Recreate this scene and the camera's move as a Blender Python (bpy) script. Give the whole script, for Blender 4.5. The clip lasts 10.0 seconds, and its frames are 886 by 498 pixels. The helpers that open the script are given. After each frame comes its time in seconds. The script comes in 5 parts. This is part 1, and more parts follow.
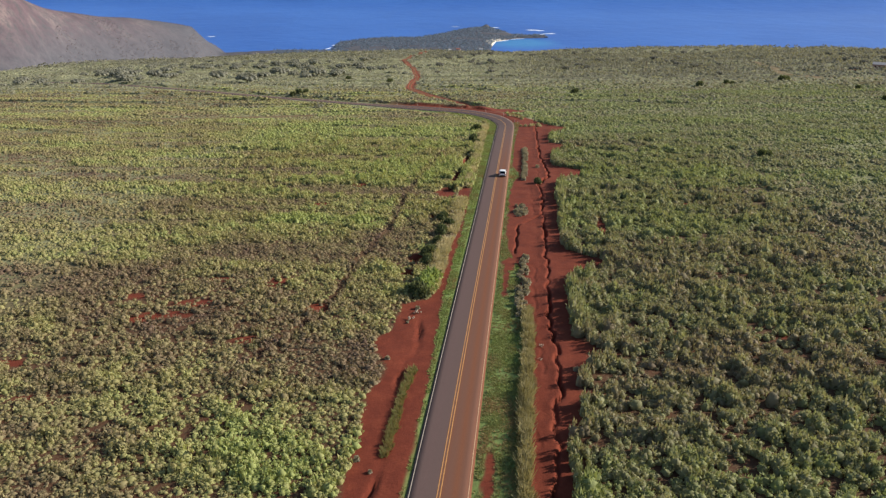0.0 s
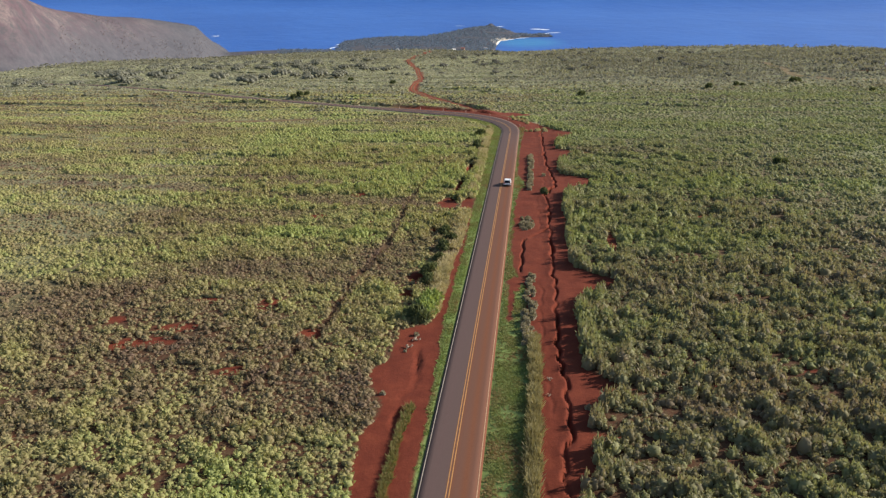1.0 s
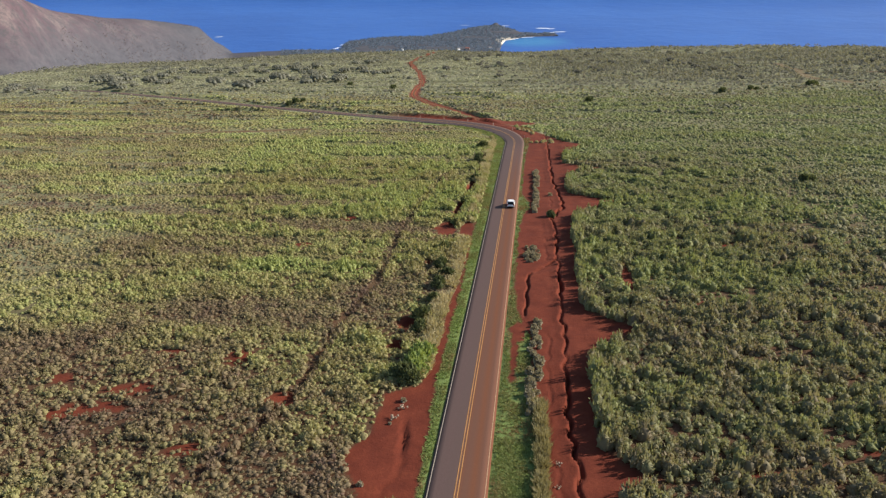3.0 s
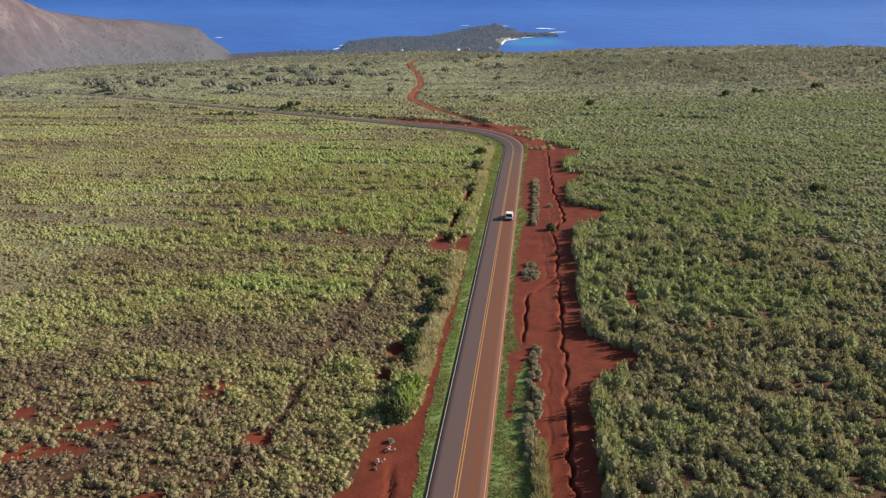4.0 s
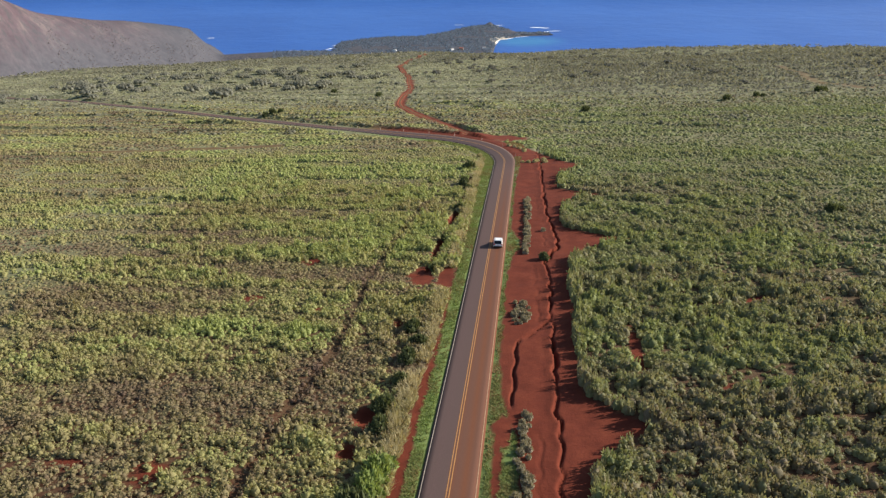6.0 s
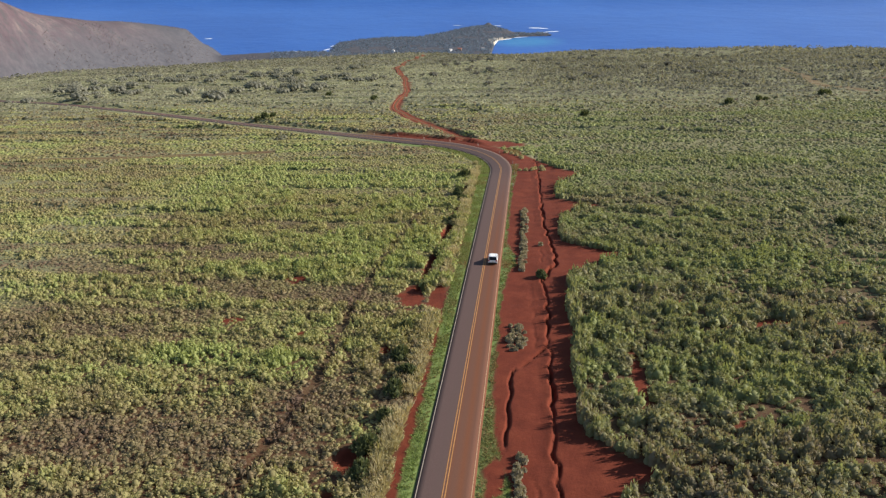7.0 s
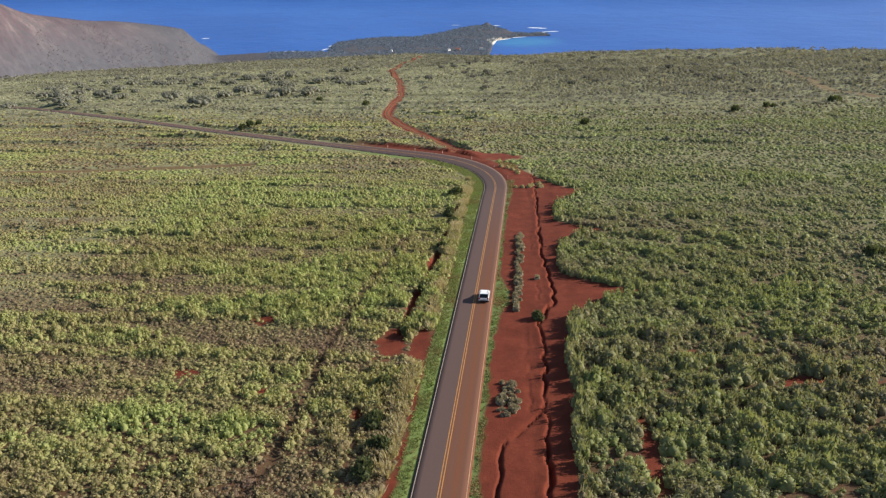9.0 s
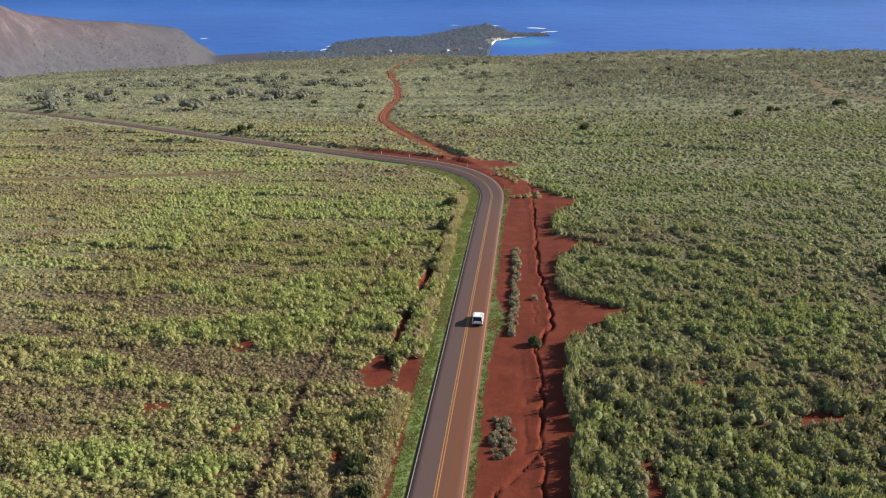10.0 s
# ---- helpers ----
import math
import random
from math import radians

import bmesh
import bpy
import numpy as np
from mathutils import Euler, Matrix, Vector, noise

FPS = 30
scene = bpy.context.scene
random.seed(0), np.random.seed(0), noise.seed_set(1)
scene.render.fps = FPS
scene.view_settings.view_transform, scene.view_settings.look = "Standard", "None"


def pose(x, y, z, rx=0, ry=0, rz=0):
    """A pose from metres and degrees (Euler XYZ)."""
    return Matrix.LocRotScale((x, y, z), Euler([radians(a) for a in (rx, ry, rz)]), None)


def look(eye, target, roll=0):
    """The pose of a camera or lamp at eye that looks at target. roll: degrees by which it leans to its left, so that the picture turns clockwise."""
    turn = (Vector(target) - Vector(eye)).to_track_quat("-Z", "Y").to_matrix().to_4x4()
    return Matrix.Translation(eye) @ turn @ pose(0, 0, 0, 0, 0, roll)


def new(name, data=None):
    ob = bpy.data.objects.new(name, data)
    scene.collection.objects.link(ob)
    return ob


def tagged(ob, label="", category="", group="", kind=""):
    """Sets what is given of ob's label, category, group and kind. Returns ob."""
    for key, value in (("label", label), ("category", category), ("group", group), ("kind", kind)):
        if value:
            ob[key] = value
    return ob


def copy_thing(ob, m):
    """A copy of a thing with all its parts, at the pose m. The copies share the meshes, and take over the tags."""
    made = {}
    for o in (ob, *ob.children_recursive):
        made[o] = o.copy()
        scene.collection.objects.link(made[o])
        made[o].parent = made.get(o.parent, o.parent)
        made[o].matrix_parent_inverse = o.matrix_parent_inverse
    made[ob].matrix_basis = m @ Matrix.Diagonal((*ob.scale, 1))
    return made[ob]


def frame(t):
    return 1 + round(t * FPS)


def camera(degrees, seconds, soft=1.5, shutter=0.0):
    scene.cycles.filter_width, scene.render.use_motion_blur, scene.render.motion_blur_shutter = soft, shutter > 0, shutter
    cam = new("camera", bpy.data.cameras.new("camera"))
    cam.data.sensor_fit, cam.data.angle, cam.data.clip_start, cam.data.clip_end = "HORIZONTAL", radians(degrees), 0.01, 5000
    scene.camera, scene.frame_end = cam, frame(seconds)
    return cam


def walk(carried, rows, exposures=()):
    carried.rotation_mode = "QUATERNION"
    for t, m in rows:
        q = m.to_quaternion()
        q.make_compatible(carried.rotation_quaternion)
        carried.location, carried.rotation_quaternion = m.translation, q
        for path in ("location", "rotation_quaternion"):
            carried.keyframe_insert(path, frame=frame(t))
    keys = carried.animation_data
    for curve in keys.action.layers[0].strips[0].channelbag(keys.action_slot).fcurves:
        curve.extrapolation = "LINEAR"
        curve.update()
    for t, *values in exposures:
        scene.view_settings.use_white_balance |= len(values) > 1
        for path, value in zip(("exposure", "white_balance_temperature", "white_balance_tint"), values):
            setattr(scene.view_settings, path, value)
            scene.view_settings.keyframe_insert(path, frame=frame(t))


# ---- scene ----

import functools

# ======== camera and its way: a drone about 48 m up, level flight down the road ========
cam = camera(60.87, 10.0, soft=1.3)
PATH = [  # seconds, x, y, z, tilt, lean, heading
    (0, 7.69, 17.76, 48.30, 67.032, -0.216, 6.367),
    (0.5, 7.47, 22.40, 48.33, 66.984, -0.285, 6.543),
    (1, 7.28, 27.03, 48.36, 66.958, -0.337, 6.744),
    (1.5, 7.20, 31.65, 48.39, 66.924, -0.409, 6.903),
    (2, 7.15, 36.23, 48.41, 66.905, -0.524, 7.053),
    (2.5, 7.15, 40.76, 48.41, 66.895, -0.624, 7.152),
    (4, 7.33, 54.24, 48.32, 66.902, -0.776, 7.256),
    (4.5, 7.45, 58.74, 48.27, 66.884, -0.807, 7.227),
    (5, 7.59, 63.28, 48.22, 66.861, -0.883, 7.115),
    (5.5, 7.82, 67.81, 48.17, 66.825, -0.946, 6.981),
    (7, 8.47, 81.34, 47.99, 66.846, -0.983, 6.810),
    (7.5, 8.67, 85.75, 47.91, 66.820, -0.966, 6.768),
    (8, 8.81, 90.18, 47.85, 66.808, -0.944, 6.747),
    (8.5, 8.92, 94.70, 47.83, 66.799, -0.962, 6.740),
    (9, 9.03, 99.24, 47.81, 66.799, -0.951, 6.727),
    (9.5, 9.21, 103.78, 47.80, 66.789, -0.938, 6.690),
    (10, 9.46, 108.34, 47.79, 66.787, -0.913, 6.666),
]
walk(cam, [(t, pose(x, y, z, rx, 0, rz) @ pose(0, 0, 0, 0, 0, lean)) for t, x, y, z, rx, lean, rz in PATH])

# ======== light: low sun over the sea to the right, clear sky ========
SUN_EL, SUN_AZ = 27.0, 72.0  # degrees; the azimuth turns from +y towards +x
world = bpy.data.worlds.new("world")
scene.world = world
world.use_nodes = True
wn = world.node_tree.nodes
sky = wn.new("ShaderNodeTexSky")
sky.sky_type = "NISHITA"
sky.sun_disc = False
sky.sun_elevation, sky.sun_rotation = radians(SUN_EL), radians(SUN_AZ)
sky.air_density, sky.dust_density = 1.0, 0.6
wn["Background"].inputs["Strength"].default_value = 0.092
world.node_tree.links.new(sky.outputs[0], wn["Background"].inputs["Color"])
sun = new("sun", bpy.data.lights.new("sun", "SUN"))
sun.data.energy, sun.data.angle, sun.data.color = 5.0, radians(0.6), (1.0, 0.93, 0.82)
sun_way = Vector((math.sin(radians(SUN_AZ)) * math.cos(radians(SUN_EL)), math.cos(radians(SUN_AZ)) * math.cos(radians(SUN_EL)), math.sin(radians(SUN_EL))))
sun.matrix_world = look(sun_way * 300, (0, 0, 0))
scene.view_settings.exposure = 0.64

# ======== small numeric tools ========
def lattice(x, y, seed):
    v = np.sin(x * 127.1 + y * 311.7 + seed * 74.7) * 43758.5453
    return v - np.floor(v)


def vnoise(x, y, size, seed=0):
    """Smooth noise from 0 to 1 with features of the given size in metres."""
    x, y = np.asarray(x, float) / size, np.asarray(y, float) / size
    i, j = np.floor(x), np.floor(y)
    u, v = x - i, y - j
    u, v = u * u * (3 - 2 * u), v * v * (3 - 2 * v)
    a = lattice(i, j, seed) * (1 - u) + lattice(i + 1, j, seed) * u
    b = lattice(i, j + 1, seed) * (1 - u) + lattice(i + 1, j + 1, seed) * u
    return a * (1 - v) + b * v


def fnoise(x, y, size, seed=0):
    return (vnoise(x, y, size, seed) * 4 + vnoise(x, y, size / 2.1, seed + 7) * 2 + vnoise(x, y, size / 4.3, seed + 13)) / 7


def step(a, b, v):
    k = np.clip((np.asarray(v, float) - a) / (b - a), 0, 1)
    return k * k * (3 - 2 * k)


# ======== the plan: slope, road, gullies, coast ========
SEA = -370.0
PROFILE_Y = [-2000, -100, 0, 32, 68, 92, 117, 142, 167, 192, 227, 262, 302, 352, 417, 492, 552, 614, 800, 1000, 1300, 1500, 1900, 2450, 2700, 2850, 3300, 9000]
PROFILE_Z = [120, 1, -4.4, -5.9, -7.2, -8.1, -9.55, -11.15, -13.0, -14.65, -16.9, -19.4, -22.4, -26.6, -32.9, -41.1, -48.2, -55, -74, -95.5, -138, -171, -262, -358, -367, -378, -395, -420]
SIDE_X = [-4000, -1200, -900, -600, -306, -200, -140, -84, -45, -4, 4, 50, 130, 170, 260, 380, 1000, 4000]
SIDE_Z = [-250, -108, -60, -24, -7.5, -5.2, -4.5, -3.0, -1.6, 0, 0, 1.6, 3.6, 4.8, 8.6, 12.5, 16, 24]
_gy = np.arange(-2000, 9000, 2.0)
_gz = np.convolve(np.pad(np.interp(_gy, PROFILE_Y, PROFILE_Z), 12, mode="edge"), np.ones(25) / 25, "valid")

ROUND = 64.0  # radius of the bend
BEND = Vector((-ROUND, 308.0))
TURN = radians(57.0)
OUT = Vector((BEND.x + ROUND * math.cos(TURN), BEND.y + ROUND * math.sin(TURN)))  # where the bend ends
DIR = Vector((-math.sin(TURN), math.cos(TURN)))


def road_offset(x, y):
    """Signed distance to the right of the road's centre line."""
    x, y = np.asarray(x, float), np.asarray(y, float)
    dx, dy = x - BEND.x, y - BEND.y
    ang = np.arctan2(dy, dx)
    line = (x - OUT.x) * DIR.y - (y - OUT.y) * DIR.x
    return np.where((dy < 0) | (ang < 0), x, np.where((ang < TURN) & (dx > 0), np.hypot(dx, dy) - ROUND, line))


def banked(x, y):
    """How steeply the road leans in at the bend."""
    return 0.10 * step(296, 318, y) * step(-75, -40, x)


def shrub_edge_right(y):
    """The ragged front of the right-hand field, with wedge-shaped bays of bare soil."""
    e = 16.2 + 0.8 * (fnoise(y, 0 * y, 7, 3) - 0.5) * 2
    for tip, at, before, after in ((22.4, 115.3, 10, 8), (26.2, 155.1, 13, 10), (18.7, 192.4, 4, 2.5), (31.3, 231.2, 19, 11), (28.2, 268.9, 15, 10), (26.2, 305.5, 20, 14), (20.8, 103.6, 1.8, 1.8)):
        d = np.where(y < at, (at - y) / before, (y - at) / after)
        e = np.maximum(e, 16.2 + (tip - 16.2) * np.clip(1 - d, 0, 1) ** 1.9)
    return e - np.where(y < 95, 2.0, 0) * step(100, 92, y) - 11 * step(311, 342, y)


def shrub_edge_left(y):
    e = np.interp(y, [60, 89.6, 101.4, 106.3, 109.2, 116.9, 121.3, 131.4, 134.3, 138.9, 152.2, 169.9, 172.6, 197.3, 200.3, 213.1, 216.2, 258.3, 319.1], [-10.5, -10.8, -12, -10.8, -11.1, -14.4, -12.1, -12.2, -7.9, -6.9, -6.8, -6.8, -6, -6.2, -6.9, -6, -5.9, -6.2, -7.1])
    return e + 0.5 * (vnoise(y, 0 * y, 3, 5) - 0.5)


def verge_left(y):
    return np.interp(y, [60, 91.6, 109.2, 120.4, 134.3, 152.2, 170.7, 199.2, 230.8, 298.5], [-3.7, -4, -4.3, -4.7, -5.3, -5.4, -5.4, -5.8, -5.7, -6.8]) + 0.4 * (vnoise(y, 0 * y, 2.2, 6) - 0.5)


def verge_right(y):
    return np.interp(y, [60, 124.2, 152, 159.4, 170.7, 203.7, 218.7, 224.5, 231.3, 238.2, 287.8, 301.8, 318.1, 344], [8.8, 8.8, 7.5, 5.4, 4.5, 4.2, 4.8, 6.5, 6.1, 4.1, 4.1, 4.8, 5.2, 5.2]) + 0.5 * (vnoise(y, 0 * y, 2.0, 8) - 0.5)


def gully_right(y):
    return np.interp(y, [60, 91.4, 101.3, 104.2, 112, 121.3, 132.3, 147.2, 153.9, 161.2, 179.9, 187.6, 200.5, 208.3, 215.6, 224.2, 233.8, 251.5, 297.4, 343.8], [11.6, 12.7, 12.7, 13.2, 13.5, 13, 12.6, 12.6, 13, 12.4, 12.4, 12.3, 12.6, 12.2, 11.6, 14, 14.3, 12.4, 11.5, 9.7]) + 1.1 * (fnoise(y, 0 * y, 4.5, 11) - 0.5) + 0.45 * (np.abs(np.sin(y * 0.55 + 2 * fnoise(y, 0 * y, 9, 14))) - 0.6) + 0.35 * (vnoise(y, 0 * y, 0.9, 15) - 0.5)


def gully_left(y):
    return np.interp(y, [60, 80.6, 91.6, 97.5, 107.2, 111.1, 113.1, 117.9, 125.9, 133.3], [-7.5, -7.8, -7.2, -7.6, -8.6, -8.4, -7.5, -7.8, -8.3, -8.9]) + 0.9 * (fnoise(y, 0 * y, 3.0, 12) - 0.5) + 0.3 * (vnoise(y, 0 * y, 0.9, 16) - 0.5)


TRACK = [(-15.2, 366.5), (-35.3, 408.4), (-50.8, 443.4), (-64.1, 479.7), (-69.8, 526.3), (-77, 603), (-97.2, 715.3), (-123.7, 825), (-138.6, 970.3), (-151, 1213), (-190, 1500)]
SIDE_TRACK = [(202.2, 704.4), (196, 633.1), (184.5, 571.8), (193.4, 521.3), (223.7, 507.8), (289.1, 517.6)]


FURROWS = [  # narrow gaps in the scrub: old tracks and plough lines
    [(-31.8, 109.2), (-27.3, 122.2), (-24.4, 133.3), (-24.5, 154.2), (-22.1, 172.9), (-22.2, 190.1), (-23.2, 204.8), (-21.1, 234.2), (-18.8, 260.8)],
    [(-181.1, 334.3), (-150.1, 339.3), (-122.1, 344.1), (-89.6, 350)], [(-0.3, 478.7), (58.6, 497.4), (99.7, 505.9), (147.6, 507.5)],
    [(25.7, 155.1), (37.4, 157.3), (58.8, 158.3), (77.1, 162.2)], [(25, 192.2), (36.4, 194.2), (47.8, 196.3), (66.3, 198.5), (106.9, 205.1)], [(30.3, 231.2), (47.2, 234.4), (84.1, 237.4)],
    [(27.8, 268.9), (56.4, 273.6), (112.9, 277.4)], [(24.3, 308.7), (65.7, 311.7), (139.2, 314.3)], [(22.4, 115.3), (34.8, 117), (50.8, 122.3), (66.7, 125)], [(26.4, 166.5), (25.4, 177.7), (25.8, 185.3)],
    [(-107.2, 298.8), (-69.1, 303.3), (-44.7, 299.4)], [(-115.7, 260.1), (-83.1, 265.6), (-58.8, 262.7)], [(-73.2, 235.8), (-39.2, 239.7)], [(-145.1, 366.8), (-89.9, 376.3), (-60.9, 375.5)],
    [(-62.4, 431.3), (-32.1, 427)], [(-115.2, 427.6), (-53.1, 451.9)],
]


def near_line(x, y, pts):
    x, y = np.asarray(x, float), np.asarray(y, float)
    best = np.full(x.shape, 1e9)
    for (ax, ay), (bx, by) in zip(pts, pts[1:]):
        k = np.clip(((x - ax) * (bx - ax) + (y - ay) * (by - ay)) / ((bx - ax) ** 2 + (by - ay) ** 2), 0, 1)
        best = np.minimum(best, np.hypot(x - ax - k * (bx - ax), y - ay - k * (by - ay)))
    return best


LEDGE = [(6.6, 175.3), (7.1, 178.6), (9.6, 182.4), (12, 186.6)]
WEST_GULLY = ([(-12.6, 199), (-12.3, 207.5), (-11.6, 216.5), (-11.4, 228), (-10.7, 237.7), (-10.2, 252.5)], [(-9.9, 258.4), (-9.4, 274.4), (-9.3, 288.5)])


def west_gully(x, y):
    return functools.reduce(np.minimum, [near_line(x, y, line) for line in WEST_GULLY])


SPOTS = [  # bare patches in the fields: x, y, half-width, half-depth
    (-55.2, 123.9, 4.6, 1.7), (-36.8, 141.4, 3.2, 2.4), (-68.4, 107.5, 3, 1.3), (-57.9, 98.1, 2.5, 1), (34.8, 117, 3.4, 1.1), (48.8, 122, 3, .9), (35.2, 205, 3, 1.4),
    (48.1, 196.3, 4, 1.2), (54.2, 197.5, 5, 1.2), (-37.2, 215.1, 2.4, 2.6), (-43.2, 195.3, 1.8, 1.4), (-29.4, 190.2, 2.6, 1.2), (-12.2, 154.5, 2.2, 2.6), (-13.4, 146.5, 1.6, 1.8),
    (-13.1, 185.0, 1.1, 1.4), (-12.6, 206, 2.6, 6.0), (-7.7, 206, 1.5, 6.5), (-10.6, 244, 1.2, 4.5), (-8.2, 222, 0.7, 2.2), (25.4, 177.7, 1.2, 8), (37.1, 165.4, 3, 1.0), (260, 599.8, 30, 9), (5.2, 142.5, 0.8, 9), (5.2, 84.5, 0.7, 7), (5.9, 153, 1.3, 4), (-49.4, 131.2, 4.5, 1.9), (-52.2, 125.9, 5, 1.6),
    (-26, 129.4, 2.8, 2.0), (-47.7, 142.7, 3, 1.5), (-33.6, 116.9, 2.5, 1.4), (-61.6, 133.7, 3.5, 1.5),
]


def bare(x, y):
    """How bare the red soil lies, from 0 to 1."""
    off = road_offset(x, y)
    on = (y < 345) & (x > -30)
    wob = 0.8 * (fnoise(x, y, 4, 21) - 0.5)
    right = step(-0.3, 0.3, x + wob * 0.5 - verge_right(y)) * step(0.3, -0.3, x + wob - shrub_edge_right(y))
    left = step(0.3, -0.3, x + wob * 0.5 - verge_left(y)) * step(-0.3, 0.3, x + wob - shrub_edge_left(y))
    b = np.where(on, np.maximum(right, left), 0)
    for sx, sy, hw, hd in SPOTS:
        b = np.maximum(b, step(1.15, 0.75, np.hypot((x - sx) / hw, (y - sy) / hd) + wob * 1.3 + 0.5 * (vnoise(x, y, 1.1, 23) - 0.5)))
    b = np.maximum(b, step(4.2, 2.4, near_line(x, y, TRACK) + wob * 2.4) * step(1500, 1100, y))
    b = np.maximum(b, 0.5 * step(6, 3.0, near_line(x, y, SIDE_TRACK) + wob * 3))
    outer = np.where((y > 318) | (off < -20), step(4.2, 3.0, np.abs(off - 5.2) + wob * 2) * step(-75, -45, x), 0) * (off > 3)
    b = np.maximum(b, outer)
    b = np.maximum(b, 0.5 * step(3.4, 2.0, near_line(x, y, FURROWS[1]) + wob * 2))
    b = np.maximum(b, step(1.6, 0.9, west_gully(x, y) + 5.0 * (fnoise(x * 0.5, y, 9, 65) - 0.34)))
    # the bank where the dirt track meets the bend
    b = np.maximum(b, step(1.15, 0.8, np.hypot((x + 11) / 20, (y - 356) / 9) + wob) * (off > 3))
    return b


def hills(x, y):
    """The long ridge over the coast, and the low cape with its spit."""
    dx, dy = x - 6, y - 63
    d, b = np.hypot(dx, dy), np.degrees(np.arctan2(dx, dy))
    top = np.interp(b, [-60, -45, -36.3, -35.1, -34.3, -33.6, -32, -30.4, -28.8, -26.8, -25.4, -24.5, -24.1, -23.6, -22.6, -21.8, -19.2, -17], [40, -10, -62, -89, -109, -124, -145, -167, -182, -209, -232, -249, -275, -308, -358, -400, -420, -430])
    far = np.interp(b, [-60, -36, -24, -18], [1500, 1890, 2690, 2950])
    foot = np.interp(b, [-60, -36, -24, -18], [1000, 1450, 1800, 2100])
    up = step(0, 1, (d - foot) / (far - foot)) * step(0, 1, (far + 900 - d) / 900)
    rough = 34 * (fnoise(x, y, 260, 31) - 0.5) + 20 * (fnoise(x * 1.6, y, 90, 32) - 0.5)
    rills = np.abs(vnoise(b * 0.62 + d * 0.0012, d * 0.0022, 1.0, 38) - 0.5) * 2  # dry watercourses running down from the crest
    rough = rough - 20 * step(0.35, 0.05, rills) * step(0.15, 0.5, up) - 10 * step(0.3, 0.04, np.abs(vnoise(b * 1.4, d * 0.004, 1.0, 39) - 0.5) * 2)
    ridge = -400 + (top + 400 + rough * step(1.0, 0.6, up)) * up
    out = np.interp(b, [-18, -15.2, -14.8, -14.5, -14, -12.6, -11, -8.5, -7, -5.2, -3.8, -3.1, -2.8, -1.3, -0.3, 0.8, 1.3, 1.6], [2700, 2760, 2850, 3000, 3110, 3180, 3220, 3215, 3290, 3440, 3540, 3580, 3500, 3330, 3300, 3310, 3270, 3200])
    inn = np.interp(b, [-3.1, -2.7, -2.4, -1.8, -0.9, 0.3, 1.4], [2500, 2960, 3090, 3120, 3190, 3210, 3225])
    edge = np.minimum(out - d, d - inn) + 26 * (fnoise(x, y, 70, 33) - 0.5)
    cape = SEA - 6 + 12 * step(-25, 32, edge) + 5 * step(40, 260, edge) * fnoise(x, y, 160, 34) + 5 * step(200, 40, np.hypot(x + 200, y - 3480)) + 9 * step(34, 12, np.hypot(x + 178, y - 3598)) + 5 * step(90, 20, np.hypot(x + 800, y - 3080))
    shelf = SEA - 8 + (30 + 10 * (fnoise(x, y, 120, 35) - 0.5)) * step(2840, 2770, d + 30 * (fnoise(x, y, 80, 36) - 0.5)) * step(1900, 2200, d) * step(-38, -30, b) * step(-11, -16, b)
    ridge = np.maximum(ridge, shelf)
    return np.maximum(ridge, np.where((b > -18) & (b < 1.6) & (edge > -60), cape, -500))


def slope(x, y):
    """The broad lie of the land."""
    x, y = np.asarray(x, float), np.asarray(y, float)
    z = np.interp(y, _gy, _gz) + np.interp(x, SIDE_X, SIDE_Z)
    brink = np.interp(x, [-300, 0, 150, 420, 1500], [1500, 1450, 1250, 860, 800])
    z = z - 0.16 * np.maximum(y - brink, 0) * step(0, 1, (x + 100) / 300)
    far = step(700, 1000, y)
    z = z + far * 10 * (fnoise(x, y, 170, 41) - 0.5) + step(450, 800, y) * 5 * (fnoise(x, y, 60, 42) - 0.5)
    return z


def terraces(x, y):
    """Broken old field banks along the slope: a short steep face uphill of a long gentle back."""
    p = y + 0.12 * x + 26 * (fnoise(x * 0.35, y * 0.35, 34, 66) - 0.5)
    out = 0
    for gap, tall, seed in ((23.0, 1.5, 67), (14.5, 0.9, 68)):
        k = np.mod(p, gap) / gap
        alive = step(0.50, 0.60, fnoise(x * 0.22, np.floor(p / gap) * 31.0, 16, seed))
        out = out + tall * alive * step(0, 0.06, k) * (1 - k) ** 2
    clear = step(7, 16, np.abs(road_offset(x, y))) * step(4, 8, near_line(x, y, TRACK)) * step(30, 60, np.abs(x) + 0.2 * np.maximum(y - 250, 0))
    return out * clear * (0.45 * step(215, 260, y) * (x < 0) + 0.55 * step(350, 400, y)) * step(1000, 800, y)


